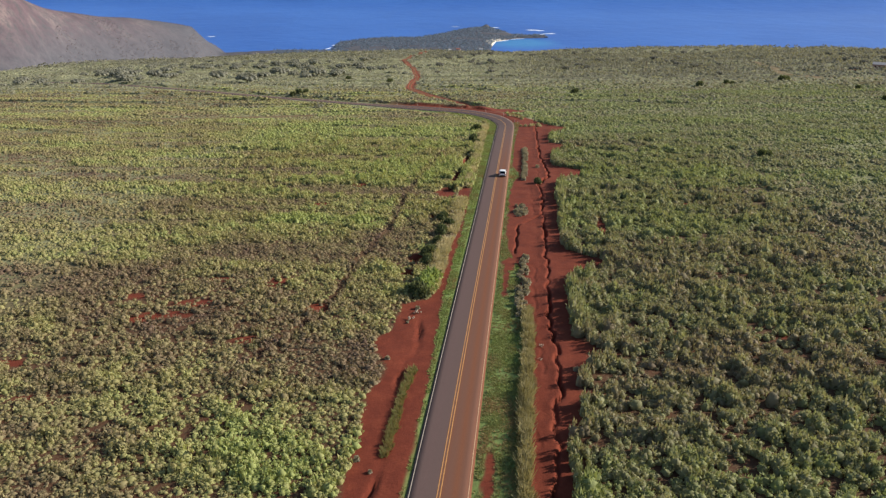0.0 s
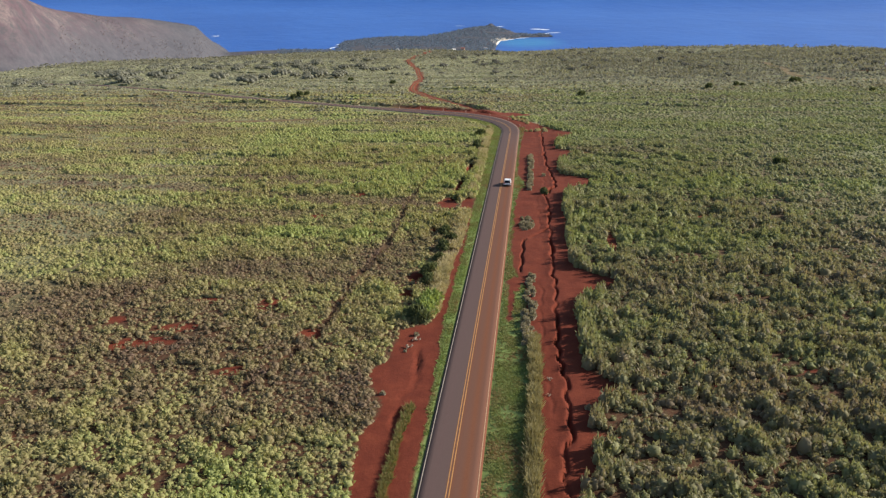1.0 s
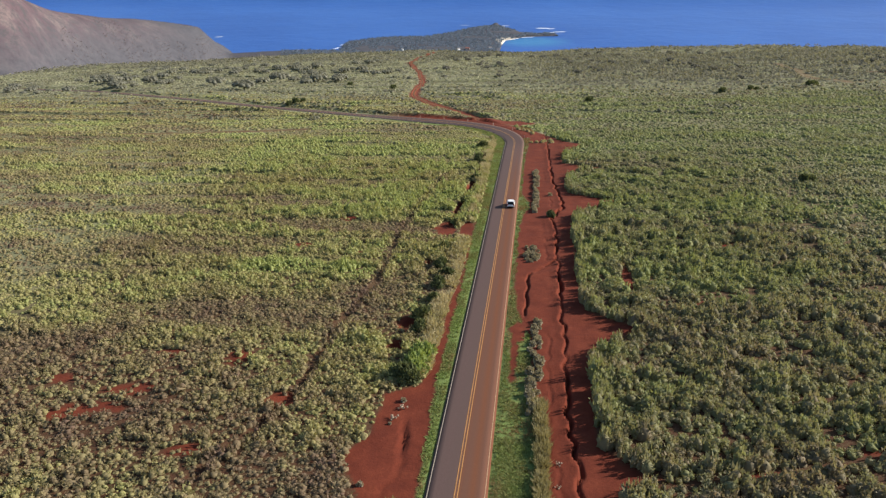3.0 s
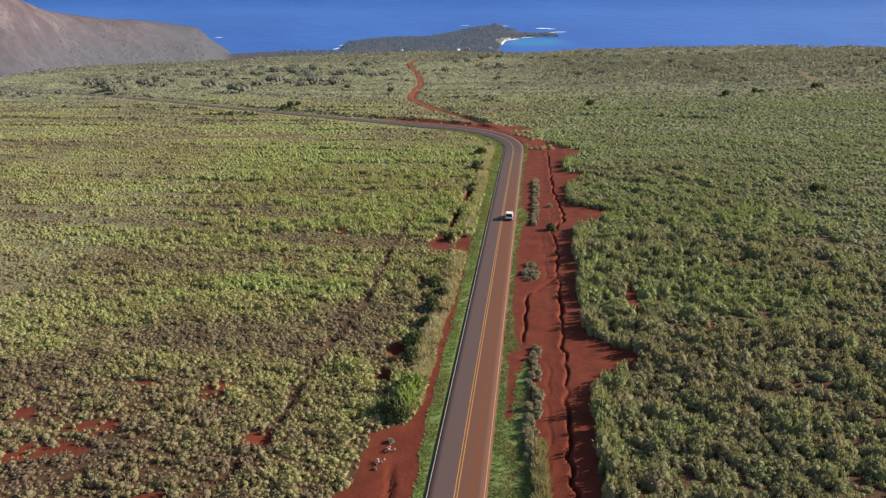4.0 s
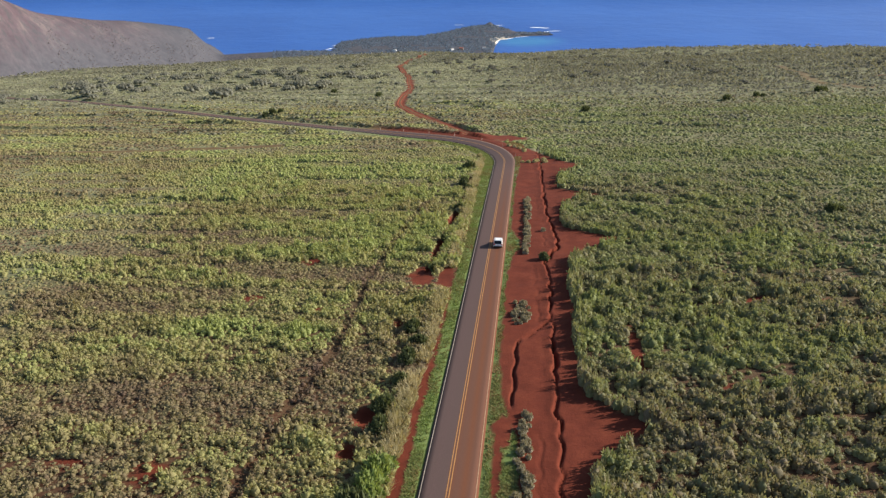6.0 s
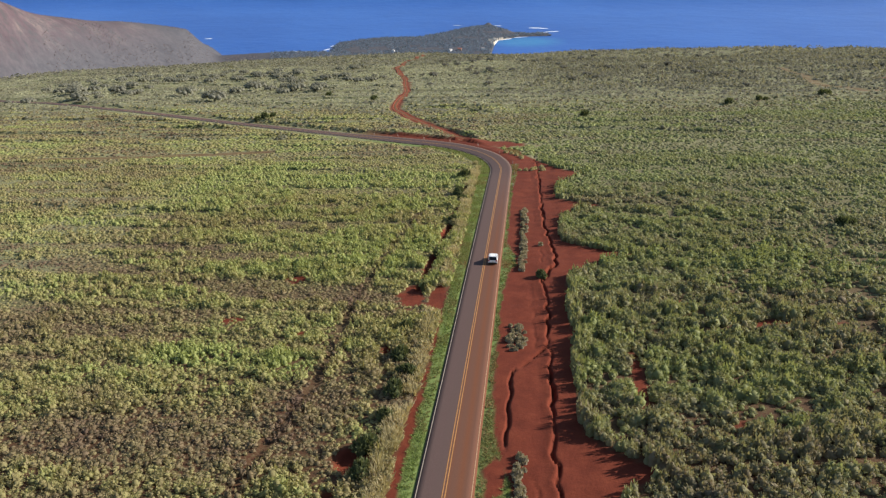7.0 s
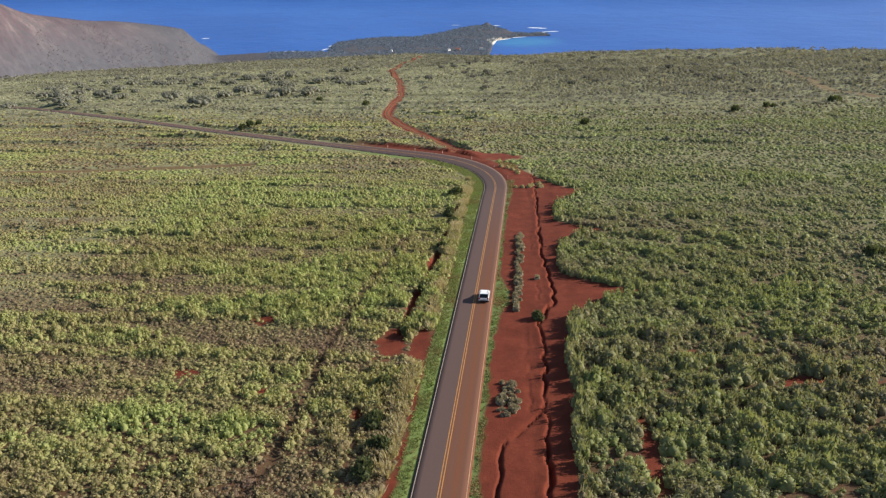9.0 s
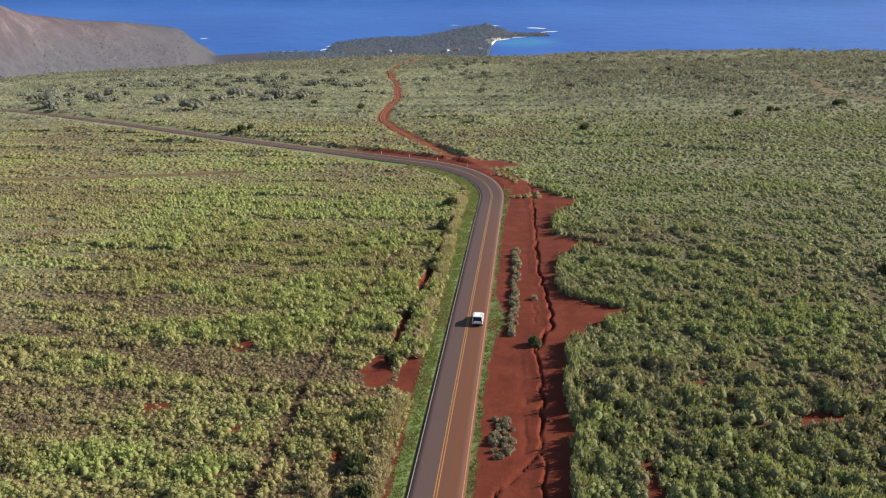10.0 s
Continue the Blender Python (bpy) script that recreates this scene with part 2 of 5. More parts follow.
def land(x, y):
    """The ground with its ditches, banks and ruts."""
    x, y = np.asarray(x, float), np.asarray(y, float)
    z = slope(x, y)
    off = np.abs(road_offset(x, y))
    away = step(4.0, 8.0, off)
    z = z + away * (0.5 * (fnoise(x, y, 14, 51) - 0.5) + 0.12 * (fnoise(x, y, 2.2, 52) - 0.5))
    z = z - 0.10 * step(4.2, 3.6, off)
    lean = road_offset(x, y)
    z = z + banked(x, y) * np.clip(lean, -5, 5) * step(16, 6, off)
    rows = (y > 40) & (y < 345) & (np.abs(x) < 40)
    d = x - gully_right(y)
    deep = 0.06 + 0.42 * step(0.40, 0.62, fnoise(y, 0 * y, 8, 53))
    wide = 0.05 + 0.5 * fnoise(y, 0 * y, 5, 55)
    cut = -(0.25 + 1.5 * deep) * step(-0.06, 0.14, d) * step(wide + 0.35, wide * 0.5 + 0.1, d) - 0.16 * step(0.0, 0.3, d) * step(6, 2.5, d) + 0.12 * step(-1.6, -0.1, d) * step(0.1, 0, d)
    rill = x - gully_right(y) + 2.2 + 2.0 * (fnoise(y, 0 * y, 12, 56) - 0.5)
    cut = cut - 0.12 * step(-0.35, 0, rill) * step(0.35, 0, rill) * step(0.45, 0.6, fnoise(y, 0 * y, 10, 57))
    z = z + np.where(rows & (y > 60), cut, 0)
    ledge = near_line(x, y, LEDGE) + 0.5 * (fnoise(x, y, 1.6, 64) - 0.5)
    z = z - np.where(rows, 0.4 * step(0.30, 0.12, ledge), 0)
    west = west_gully(x, y) + 5.0 * (fnoise(x * 0.5, y, 9, 65) - 0.34)
    z = z - np.where(rows, 1.1 * step(1.5, 0.7, west), 0)
    d2 = x - 6.6 - 0.5 * (vnoise(y, 0 * y, 4, 54) - 0.5) - 0.4 * (vnoise(y, 0 * y, 1.3, 50) - 0.5)
    z = z - np.where(rows, 0.6 * step(-0.1, 0.08, d2) * step(0.5, 0.25, d2) * step(158, 161, y) * step(177, 174, y), 0)
    d3 = x - gully_left(y)
    z = z - np.where(rows & (y < 126), deep * 1.1 * step(-0.12, 0.1, d3) * step(wide + 0.5, wide, d3) * step(128, 120, y), 0)
    for sx, sy, hw, hd in SPOTS[12:15]:
        z = z - 0.9 * step(1.2, 0.6, np.hypot((x - sx) / hw, (y - sy) / hd))
    z = z - 0.25 * step(3.0, 1.0, near_line(x, y, TRACK)) + terraces(x, y)
    signed = road_offset(x, y)
    beyond = step(335, 352, y) * step(-4, -14, x) * step(-480, -330, x)
    z = z + beyond * 1.1 * step(7.6, 8.4, signed + 1.2 * (vnoise(x, y, 5, 58) - 0.5)) * step(45, 22, signed) * (near_line(x, y, TRACK) > 4)
    z = z - 0.45 * step(0.9, 0.3, near_line(x, y, FURROWS[0]) + 0.5 * (vnoise(x, y, 2, 59) - 0.5))
    z = z - 0.9 * step(2.2, 1.0, near_line(x, y, FURROWS[1])) - 1.0 * step(2.4, 1.2, near_line(x, y, FURROWS[2]))
    return np.maximum(z, hills(x, y))

# ======== materials ========
def material(name):
    m = bpy.data.materials.new(name)
    m.use_nodes = True
    return m, m.node_tree.nodes, m.node_tree.links, m.node_tree.nodes["Principled BSDF"]


def noise_node(n, l, scale, detail=4.0, rough=0.6, vector=None):
    k = n.new("ShaderNodeTexNoise")
    k.inputs["Scale"].default_value, k.inputs["Detail"].default_value, k.inputs["Roughness"].default_value = scale, detail, rough
    if vector is None:
        vector = n.new("ShaderNodeNewGeometry").outputs["Position"]
    l.new(vector, k.inputs["Vector"])
    return k.outputs["Fac"]


def ramp(n, l, fac, *stops):
    k = n.new("ShaderNodeValToRGB")
    el = k.color_ramp.elements
    while len(el) < len(stops):
        el.new(0.5)
    for e, (p, c) in zip(el, stops):
        e.position, e.color = p, (*c, 1) if len(c) == 3 else c
    l.new(fac, k.inputs["Fac"])
    return k.outputs["Color"]


def mix(n, l, fac, a, b, how="MIX"):
    k = n.new("ShaderNodeMix")
    k.data_type, k.blend_type = "RGBA", how
    for sock, v in ((k.inputs[0], fac), (k.inputs[6], a), (k.inputs[7], b)):
        if isinstance(v, (int, float)):
            sock.default_value = v
        elif isinstance(v, tuple):
            sock.default_value = (*v, 1)
        else:
            l.new(v, sock)
    return k.outputs[2]


def maths(n, l, how, a, b=0.0, c=0.0):
    k = n.new("ShaderNodeMath")
    k.operation = how
    for sock, v in zip(k.inputs, (a, b, c)):
        if isinstance(v, (int, float)):
            sock.default_value = v
        else:
            l.new(v, sock)
    return k.outputs[0]


def attr(n, name):
    k = n.new("ShaderNodeAttribute")
    k.attribute_name = name
    return k.outputs["Fac"]


def bump(n, l, bsdf, fac, strength, distance):
    k = n.new("ShaderNodeBump")
    k.inputs["Strength"].default_value, k.inputs["Distance"].default_value = strength, distance
    l.new(fac, k.inputs["Height"])
    l.new(k.outputs["Normal"], bsdf.inputs["Normal"])


def plain(name, color, rough=0.6, metal=0.0, vary=0.15, scale=8.0):
    """A paint or solid with slight wear."""
    m, n, l, p = material(name)
    lo, hi = tuple(c * (1 - vary) for c in color), tuple(min(1, c * (1 + vary)) for c in color)
    l.new(ramp(n, l, noise_node(n, l, scale), (0.3, lo), (0.7, hi)), p.inputs["Base Color"])
    p.inputs["Roughness"].default_value, p.inputs["Metallic"].default_value = rough, metal
    return m


def ground_material():
    m, n, l, p = material("red_soil_and_scrub_ground")
    big, mid, fine = noise_node(n, l, 0.03, 5), noise_node(n, l, 0.35, 6, 0.65), noise_node(n, l, 2.6, 5, 0.7)
    soil = ramp(n, l, mid, (0.3, (0.105, 0.022, 0.012)), (0.5, (0.145, 0.031, 0.016)), (0.72, (0.19, 0.045, 0.022)))
    soil = mix(n, l, ramp(n, l, fine, (0.35, (0, 0, 0)), (0.75, (0.6, 0.6, 0.6))), soil, (0.11, 0.023, 0.012))
    litter = ramp(n, l, fine, (0.3, (0.075, 0.024, 0.014)), (0.5, (0.085, 0.042, 0.023)), (0.7, (0.115, 0.085, 0.043)))
    scrub = ramp(n, l, noise_node(n, l, 0.16, 8, 0.75), (0.3, (0.11, 0.10, 0.055)), (0.48, (0.17, 0.175, 0.085)), (0.62, (0.22, 0.225, 0.11)), (0.8, (0.26, 0.25, 0.14)))
    scrub = mix(n, l, ramp(n, l, big, (0.35, (0, 0, 0)), (0.7, (0.7, 0.7, 0.7))), scrub, (0.24, 0.22, 0.13))
    cover = mix(n, l, attr(n, "far"), litter, scrub)
    # dry ridge brown, its mauve cast standing for distance haze
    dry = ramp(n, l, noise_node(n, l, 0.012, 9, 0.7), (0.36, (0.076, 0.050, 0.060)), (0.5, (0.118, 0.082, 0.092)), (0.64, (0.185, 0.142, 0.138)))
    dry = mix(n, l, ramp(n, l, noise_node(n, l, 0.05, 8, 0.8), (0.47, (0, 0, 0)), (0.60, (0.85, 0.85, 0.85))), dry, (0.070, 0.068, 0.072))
    # thorn cover of lower ridge and coast, blued as if by haze
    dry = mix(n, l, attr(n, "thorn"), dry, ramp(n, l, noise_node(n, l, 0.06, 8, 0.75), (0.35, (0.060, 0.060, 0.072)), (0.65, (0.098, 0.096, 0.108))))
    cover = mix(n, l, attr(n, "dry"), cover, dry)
    grass = ramp(n, l, noise_node(n, l, 1.2, 6, 0.7), (0.3, (0.13, 0.15, 0.055)), (0.55, (0.145, 0.20, 0.058)), (0.78, (0.22, 0.22, 0.085)))
    cover = mix(n, l, attr(n, "verge"), cover, grass)
    c = mix(n, l, attr(n, "bare"), cover, soil)
    c = mix(n, l, attr(n, "sand"), c, (0.62, 0.55, 0.45))
    l.new(c, p.inputs["Base Color"])
    p.inputs["Roughness"].default_value = 0.95
    p.inputs["Specular IOR Level"].default_value = 0.15
    bump(n, l, p, mix(n, l, 0.5, mid, fine), 0.5, 0.25)
    return m


def sea_material():
    m, n, l, p = material("deep_blue_sea")
    swell = noise_node(n, l, 0.012, 6, 0.6)
    l.new(ramp(n, l, noise_node(n, l, 0.0016, 4), (0.35, (0.015, 0.088, 0.36)), (0.65, (0.026, 0.116, 0.42))), p.inputs["Base Color"])
    g = n.new("ShaderNodeNewGeometry")
    far_off = n.new("ShaderNodeVectorMath")
    far_off.operation = "DISTANCE"
    l.new(g.outputs["Position"], far_off.inputs[0])
    far_off.inputs[1].default_value = (-20, 3120, SEA)
    shallow = ramp(n, l, maths(n, l, "DIVIDE", far_off.outputs["Value"], 220.0), (0.3, (1, 1, 1)), (0.8, (0, 0, 0)))
    deep = p.inputs["Base Color"].links[0].from_socket
    l.new(mix(n, l, maths(n, l, "MULTIPLY", shallow, 0.5), deep, (0.05, 0.27, 0.46)), p.inputs["Base Color"])
    p.inputs["Roughness"].default_value = 0.40
    p.inputs["IOR"].default_value = 1.28
    bump(n, l, p, swell, 0.5, 8.0)
    return m


def road_material():
    m, n, l, p = material("worn_asphalt_with_red_dust")
    u = attr(n, "lane")
    dust = attr(n, "dust")
    fine, mid = noise_node(n, l, 9.0, 5, 0.7), noise_node(n, l, 0.5, 5)
    base = ramp(n, l, fine, (0.3, (0.082, 0.057, 0.054)), (0.7, (0.12, 0.083, 0.078)))
    dusty = ramp(n, l, fine, (0.3, (0.130, 0.050, 0.027)), (0.7, (0.175, 0.072, 0.040)))
    k = maths(n, l, "ADD", u, maths(n, l, "MULTIPLY", mid, 0.12))
    c = mix(n, l, maths(n, l, "MULTIPLY", ramp(n, l, k, (0.50, (0.12, 0.12, 0.12)), (0.60, (1, 1, 1))), dust), base, dusty)
    wear = ramp(n, l, maths(n, l, "ABSOLUTE", maths(n, l, "SINE", maths(n, l, "MULTIPLY", u, 12.566))), (0.2, (0, 0, 0)), (1.0, (0.35, 0.35, 0.35)))
    c = mix(n, l, wear, c, (0.10, 0.068, 0.060))
    l.new(c, p.inputs["Base Color"])
    p.inputs["Roughness"].default_value = 0.85
    p.inputs["Specular IOR Level"].default_value = 0.12
    bump(n, l, p, fine, 0.25, 0.03)
    return m


def leaf_material(name, stops, rough=0.65, patch=0.035, toned=True, vary=0.22):
    """Foliage: a tone for each clump, broad drifts of tone over the field, a little light through the leaf."""
    m, n, l, p = material(name)
    g = n.new("ShaderNodeNewGeometry")
    drift = noise_node(n, l, patch, 4, 0.6)
    k = attr(n, "tone") if toned else maths(n, l, "ADD", maths(n, l, "MULTIPLY", drift, 0.6), 0.2)
    k = maths(n, l, "ADD", k, maths(n, l, "MULTIPLY", maths(n, l, "SUBTRACT", g.outputs["Random Per Island"], 0.5), vary))
    c = ramp(n, l, k, *stops)
    l.new(c, p.inputs["Base Color"])
    p.inputs["Roughness"].default_value = rough
    p.inputs["Specular IOR Level"].default_value = 0.1
    t = n.new("ShaderNodeBsdfTranslucent")
    l.new(mix(n, l, 1.0, c, (1.0, 0.95, 0.6), "MULTIPLY"), t.inputs["Color"])
    s = n.new("ShaderNodeMixShader")
    s.inputs[0].default_value = 0.38
    l.new(p.outputs[0], s.inputs[1])
    l.new(t.outputs[0], s.inputs[2])
    l.new(s.outputs[0], n["Material Output"].inputs["Surface"])
    return m


GROUND, WATER, ASPHALT = ground_material(), sea_material(), road_material()
WHITE_LINE = plain("weathered_white_road_paint", (0.38, 0.31, 0.24), 0.8, vary=0.25, scale=3)
DUSTY_LINE = plain("edge_paint_under_red_dust", (0.40, 0.24, 0.14), 0.85, vary=0.3, scale=3)
YELLOW_LINE = plain("weathered_yellow_road_paint", (0.42, 0.20, 0.06), 0.8, vary=0.25, scale=3)
SCRUB_LEFT = leaf_material("yellow_green_scrub_leaves", ((0.08, (0.197, 0.132, 0.095)), (0.36, (0.270, 0.218, 0.123)), (0.58, (0.350, 0.319, 0.143)), (0.88, (0.347, 0.385, 0.142))), vary=0.15)
SCRUB_RIGHT = leaf_material("olive_scrub_leaves", ((0.08, (0.233, 0.163, 0.124)), (0.36, (0.255, 0.216, 0.138)), (0.58, (0.260, 0.254, 0.138)), (0.88, (0.266, 0.296, 0.124))))
# olive with blue added, so distance haze sits in the colour
SCRUB_FAR = leaf_material("hazy_olive_far_scrub", ((0.05, (0.185, 0.175, 0.128)), (0.4, (0.280, 0.268, 0.182)), (0.8, (0.40, 0.395, 0.25))), vary=0.1)
# woods green shifted to blue: distance haze put into the leaf colour
COAST_LEAF_HAZED = leaf_material("hazed_coast_woods_leaves", ((0.1, (0.105, 0.140, 0.192)), (0.6, (0.156, 0.192, 0.248))))
# thorn leaves with distance haze mixed into their grey
RIDGE_LEAF_HAZED = leaf_material("hazed_thorn_scrub", ((0.1, (0.186, 0.161, 0.174)), (0.6, (0.265, 0.217, 0.228))))
VERGE_GRASS = leaf_material("green_verge_grass", ((0.1, (0.287, 0.199, 0.095)), (0.4, (0.223, 0.225, 0.085)), (0.9, (0.233, 0.308, 0.095))))
PALE_GRASS = leaf_material("pale_tall_grass", ((0.1, (0.281, 0.242, 0.126)), (0.5, (0.420, 0.367, 0.214)), (0.9, (0.583, 0.483, 0.312))))
GREY_LEAF = leaf_material("grey_green_shrub_leaves", ((0.3, (0.210, 0.188, 0.136)), (0.5, (0.306, 0.270, 0.196)), (0.7, (0.400, 0.346, 0.259))), patch=0.3, toned=False)
DARK_LEAF = leaf_material("dark_green_tree_leaves", ((0.3, (0.075, 0.088, 0.046)), (0.5, (0.106, 0.125, 0.058)), (0.7, (0.150, 0.163, 0.078))), patch=0.1, toned=False)
# olive-grey leaves, their blue raised to carry some distance haze
GROVE_LEAF = leaf_material("hazy_olive_grey_tree_leaves", ((0.3, (0.188, 0.186, 0.151)), (0.5, (0.256, 0.252, 0.204)), (0.7, (0.328, 0.319, 0.240))), patch=0.1, toned=False)
BARK = plain("grey_brown_bark", (0.16, 0.11, 0.075), 0.9, vary=0.35, scale=6)
# grey-green brink trees, likewise blued for haze
BRINK_LEAF = leaf_material("hazy_grey_green_tree_leaves", ((0.3, (0.139, 0.140, 0.121)), (0.5, (0.216, 0.208, 0.184)), (0.7, (0.292, 0.277, 0.233))), patch=0.02, toned=False)
PALE_LEAF = leaf_material("pale_bank_shrub_leaves", ((0.3, (0.335, 0.295, 0.171)), (0.5, (0.433, 0.386, 0.224)), (0.7, (0.541, 0.470, 0.287))), patch=0.3, toned=False)
LUSH_LEAF = leaf_material("fresh_green_bush_leaves", ((0.3, (0.18, 0.21, 0.08)), (0.5, (0.25, 0.31, 0.10)), (0.7, (0.31, 0.38, 0.13))), patch=0.4, toned=False)
STRAW = plain("bleached_dead_wood", (0.34, 0.26, 0.19), 0.9, vary=0.3)
CAR_WHITE = plain("white_car_paint", (0.80, 0.80, 0.80), 0.3, vary=0.03)
GLASS = plain("dark_tinted_glass", (0.012, 0.013, 0.015), 0.08, vary=0.1)
TYRE = plain("black_rubber", (0.02, 0.02, 0.02), 0.75)
RIM = plain("silver_alloy", (0.55, 0.55, 0.56), 0.35, 0.8)
TAIL_RED = plain("red_lamp_plastic", (0.35, 0.015, 0.012), 0.25)
POST = plain("pale_post_plastic", (0.62, 0.55, 0.48), 0.6)
AMBER = plain("amber_reflector", (0.6, 0.22, 0.03), 0.3)
STUCCO = plain("warm_stucco", (0.55, 0.36, 0.27), 0.85)
TIN = plain("dull_metal_roof", (0.32, 0.30, 0.29), 0.5, 0.3)
ROOF_RED = plain("red_brown_roof", (0.28, 0.10, 0.07), 0.8)
FOAM = plain("sea_foam", (0.85, 0.87, 0.88), 0.8, vary=0.08, scale=0.2)


# ======== mesh helpers ========
def mesh_of(name, verts, faces, mat, smooth=False):
    me = bpy.data.meshes.new(name)
    me.from_pydata(verts, [], faces)
    me.materials.append(mat)
    if smooth:
        me.shade_smooth()
    return me


def tri_mesh(name, verts, tris, mat):
    """A mesh from arrays of places and triangles."""
    me = bpy.data.meshes.new(name)
    verts, tris = np.asarray(verts, np.float32), np.asarray(tris, np.int32)
    me.vertices.add(len(verts)), me.loops.add(tris.size), me.polygons.add(len(tris))
    me.vertices.foreach_set("co", verts.ravel())
    me.loops.foreach_set("vertex_index", tris.ravel())
    me.polygons.foreach_set("loop_start", np.arange(0, tris.size, 3, dtype=np.int32))
    me.materials.append(mat)
    me.update(calc_edges=True)
    return me


def part(name, bm, mat, parent, label=""):
    me = bpy.data.meshes.new(name)
    bm.to_mesh(me)
    bm.free()
    me.materials.append(mat)
    ob = new(name, me)
    ob.parent = parent
    if label:
        tagged(ob, label)
    return ob


def float_attribute(me, name, values):
    me.attributes.new(name, "FLOAT", "POINT").data.foreach_set("value", np.asarray(values, np.float32))


# ======== ground: one sheet from behind the camera to the coast ========
def graded(*pieces):
    out = [np.arange(a, b, s) for a, b, s in pieces]
    return np.concatenate(out + [[pieces[-1][1]]])


def build_ground():
    xs = graded((-4000, -1500, 120), (-1500, -400, 20), (-400, -150, 7), (-150, -78, 3.2), (-78, -32, 1.5), (-32, -14, 1.0), (-14, 5.9, 0.42), (5.9, 7.6, 0.2), (7.6, 10.4, 0.42), (10.4, 16, 0.2), (16, 18, 0.4), (18, 34, 1.0), (34, 150, 3.2), (150, 400, 7), (400, 1000, 30), (1000, 4000, 150))
    ys = graded((-900, -60, 60), (-60, 56, 4), (56, 90, 0.9), (90, 250, 0.65), (250, 600, 1.3), (600, 800, 3), (800, 1600, 10), (1600, 2600, 22), (2600, 3600, 22), (3600, 4200, 100))
    x, y = [a.ravel() for a in np.meshgrid(xs, ys)]
    z = land(x, y)
    nx, ny = len(xs), len(ys)
    i = (np.arange(ny - 1)[:, None] * nx + np.arange(nx - 1)).ravel()
    quads = np.stack([i, i + 1, i + nx + 1, i + nx], 1)
    me = bpy.data.meshes.new("ground")
    me.vertices.add(len(x)), me.loops.add(quads.size), me.polygons.add(len(quads))
    me.vertices.foreach_set("co", np.stack([x, y, z], 1).astype(np.float32).ravel())
    me.loops.foreach_set("vertex_index", quads.ravel().astype(np.int32))
    me.polygons.foreach_set("loop_start", np.arange(0, quads.size, 4, dtype=np.int32))
    me.materials.append(GROUND)
    me.update(calc_edges=True)
    me.shade_smooth()
    off = road_offset(x, y)
    b = bare(x, y)
    green = np.where((y < 330) & (x > -20), ((off > verge_left(y)) & (off < verge_right(y))) * 1.0, step(7.5, 6.5, np.abs(off)) * step(-75, -40, x) * 0.9)
    d, br = np.hypot(x - 6, y - 63), np.degrees(np.arctan2(x - 6, y - 63))
    float_attribute(me, "bare", b)
    float_attribute(me, "verge", green * (1 - b))
    float_attribute(me, "far", np.maximum(step(120, 420, y), step(60, 110, np.abs(x))))
    # coast ground takes the bluish haze-tinted thorn colours too
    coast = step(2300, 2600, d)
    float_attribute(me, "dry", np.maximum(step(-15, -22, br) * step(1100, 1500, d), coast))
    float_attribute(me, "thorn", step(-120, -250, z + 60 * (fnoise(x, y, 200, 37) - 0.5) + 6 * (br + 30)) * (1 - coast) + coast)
    float_attribute(me, "sand", step(16, 6, np.abs(z - SEA - 2)) * step(46, 20, near_line(x, y, [(-112, 3165), (-128, 3120), (-120, 3060)])))
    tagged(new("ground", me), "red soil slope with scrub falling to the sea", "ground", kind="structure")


build_ground()
sea = bpy.data.meshes.new("sea")
_rise = [(1200, 0), (4300, 0), (4420, 1.3), (4540, 5), (4660, 11), (4780, 19), (4900, 30), (4980, 39)]  # distance and lift of the far water
sea.from_pydata([(x, y, SEA + up) for y, up in _rise for x in (-30000, 30000)], [], [(2 * k, 2 * k + 1, 2 * k + 3, 2 * k + 2) for k in range(len(_rise) - 1)])
sea.shade_smooth()
sea.materials.append(WATER)
tagged(new("sea", sea), "calm deep blue ocean beyond the coast", "sea", kind="structure")


# ======== road ========
def centre_line():
    pts = [(0.0, y, 0.0) for y in np.arange(-200, BEND.y, 2.0)]
    pts += [(BEND.x + ROUND * math.cos(a), BEND.y + ROUND * math.sin(a), a) for a in np.linspace(0, TURN, 40)]
    pts += [(OUT.x + DIR.x * s, OUT.y + DIR.y * s, TURN) for s in np.arange(3.0, 520, 3.0)]
    return pts


LINE = centre_line()


def ribbon(name, lefts, lift, mat, edge=0.0):
    """A strip along the road between lateral offsets, as one mesh with a crown, and sides going down by edge."""
    v, f, u, dust = [], [], [], []
    k = len(lefts) + (2 if edge else 0)
    for x, y, a in LINE:
        row = [(o, 0.0) for o in lefts]
        if edge:
            row = [(lefts[0] - 0.05, edge)] + row + [(lefts[-1] + 0.05, edge)]
        z0 = float(slope(x, y))
        zl, zr = (float(slope(x + o * math.cos(a), y + o * math.sin(a))) for o in (-3.4, 3.4))
        for o, down in row:
            side = z0 + (zr - zl) * o / 6.8 + banked(x, y) * o
            v.append((x + o * math.cos(a), y + o * math.sin(a), side + lift + 0.05 * (1 - abs(o) / 3.5) - down))
            u.append(o / 7.0 + 0.5)
            dust.append(float(1.0 - 0.9 * step(215, 335, y)))
    for r in range(len(LINE) - 1):
        for c in range(k - 1):
            i = r * k + c
            f.append((i, i + 1, i + k + 1, i + k))
    me = mesh_of(name, v, f, mat, True)
    float_attribute(me, "lane", u)
    float_attribute(me, "dust", dust)
    return me


tagged(new("road", ribbon("road", [-3.45, -2.4, -1.2, 0, 1.2, 2.4, 3.45], 0.04, ASPHALT, 0.25)), "two-lane asphalt road tinted by red dust", "road", kind="structure")
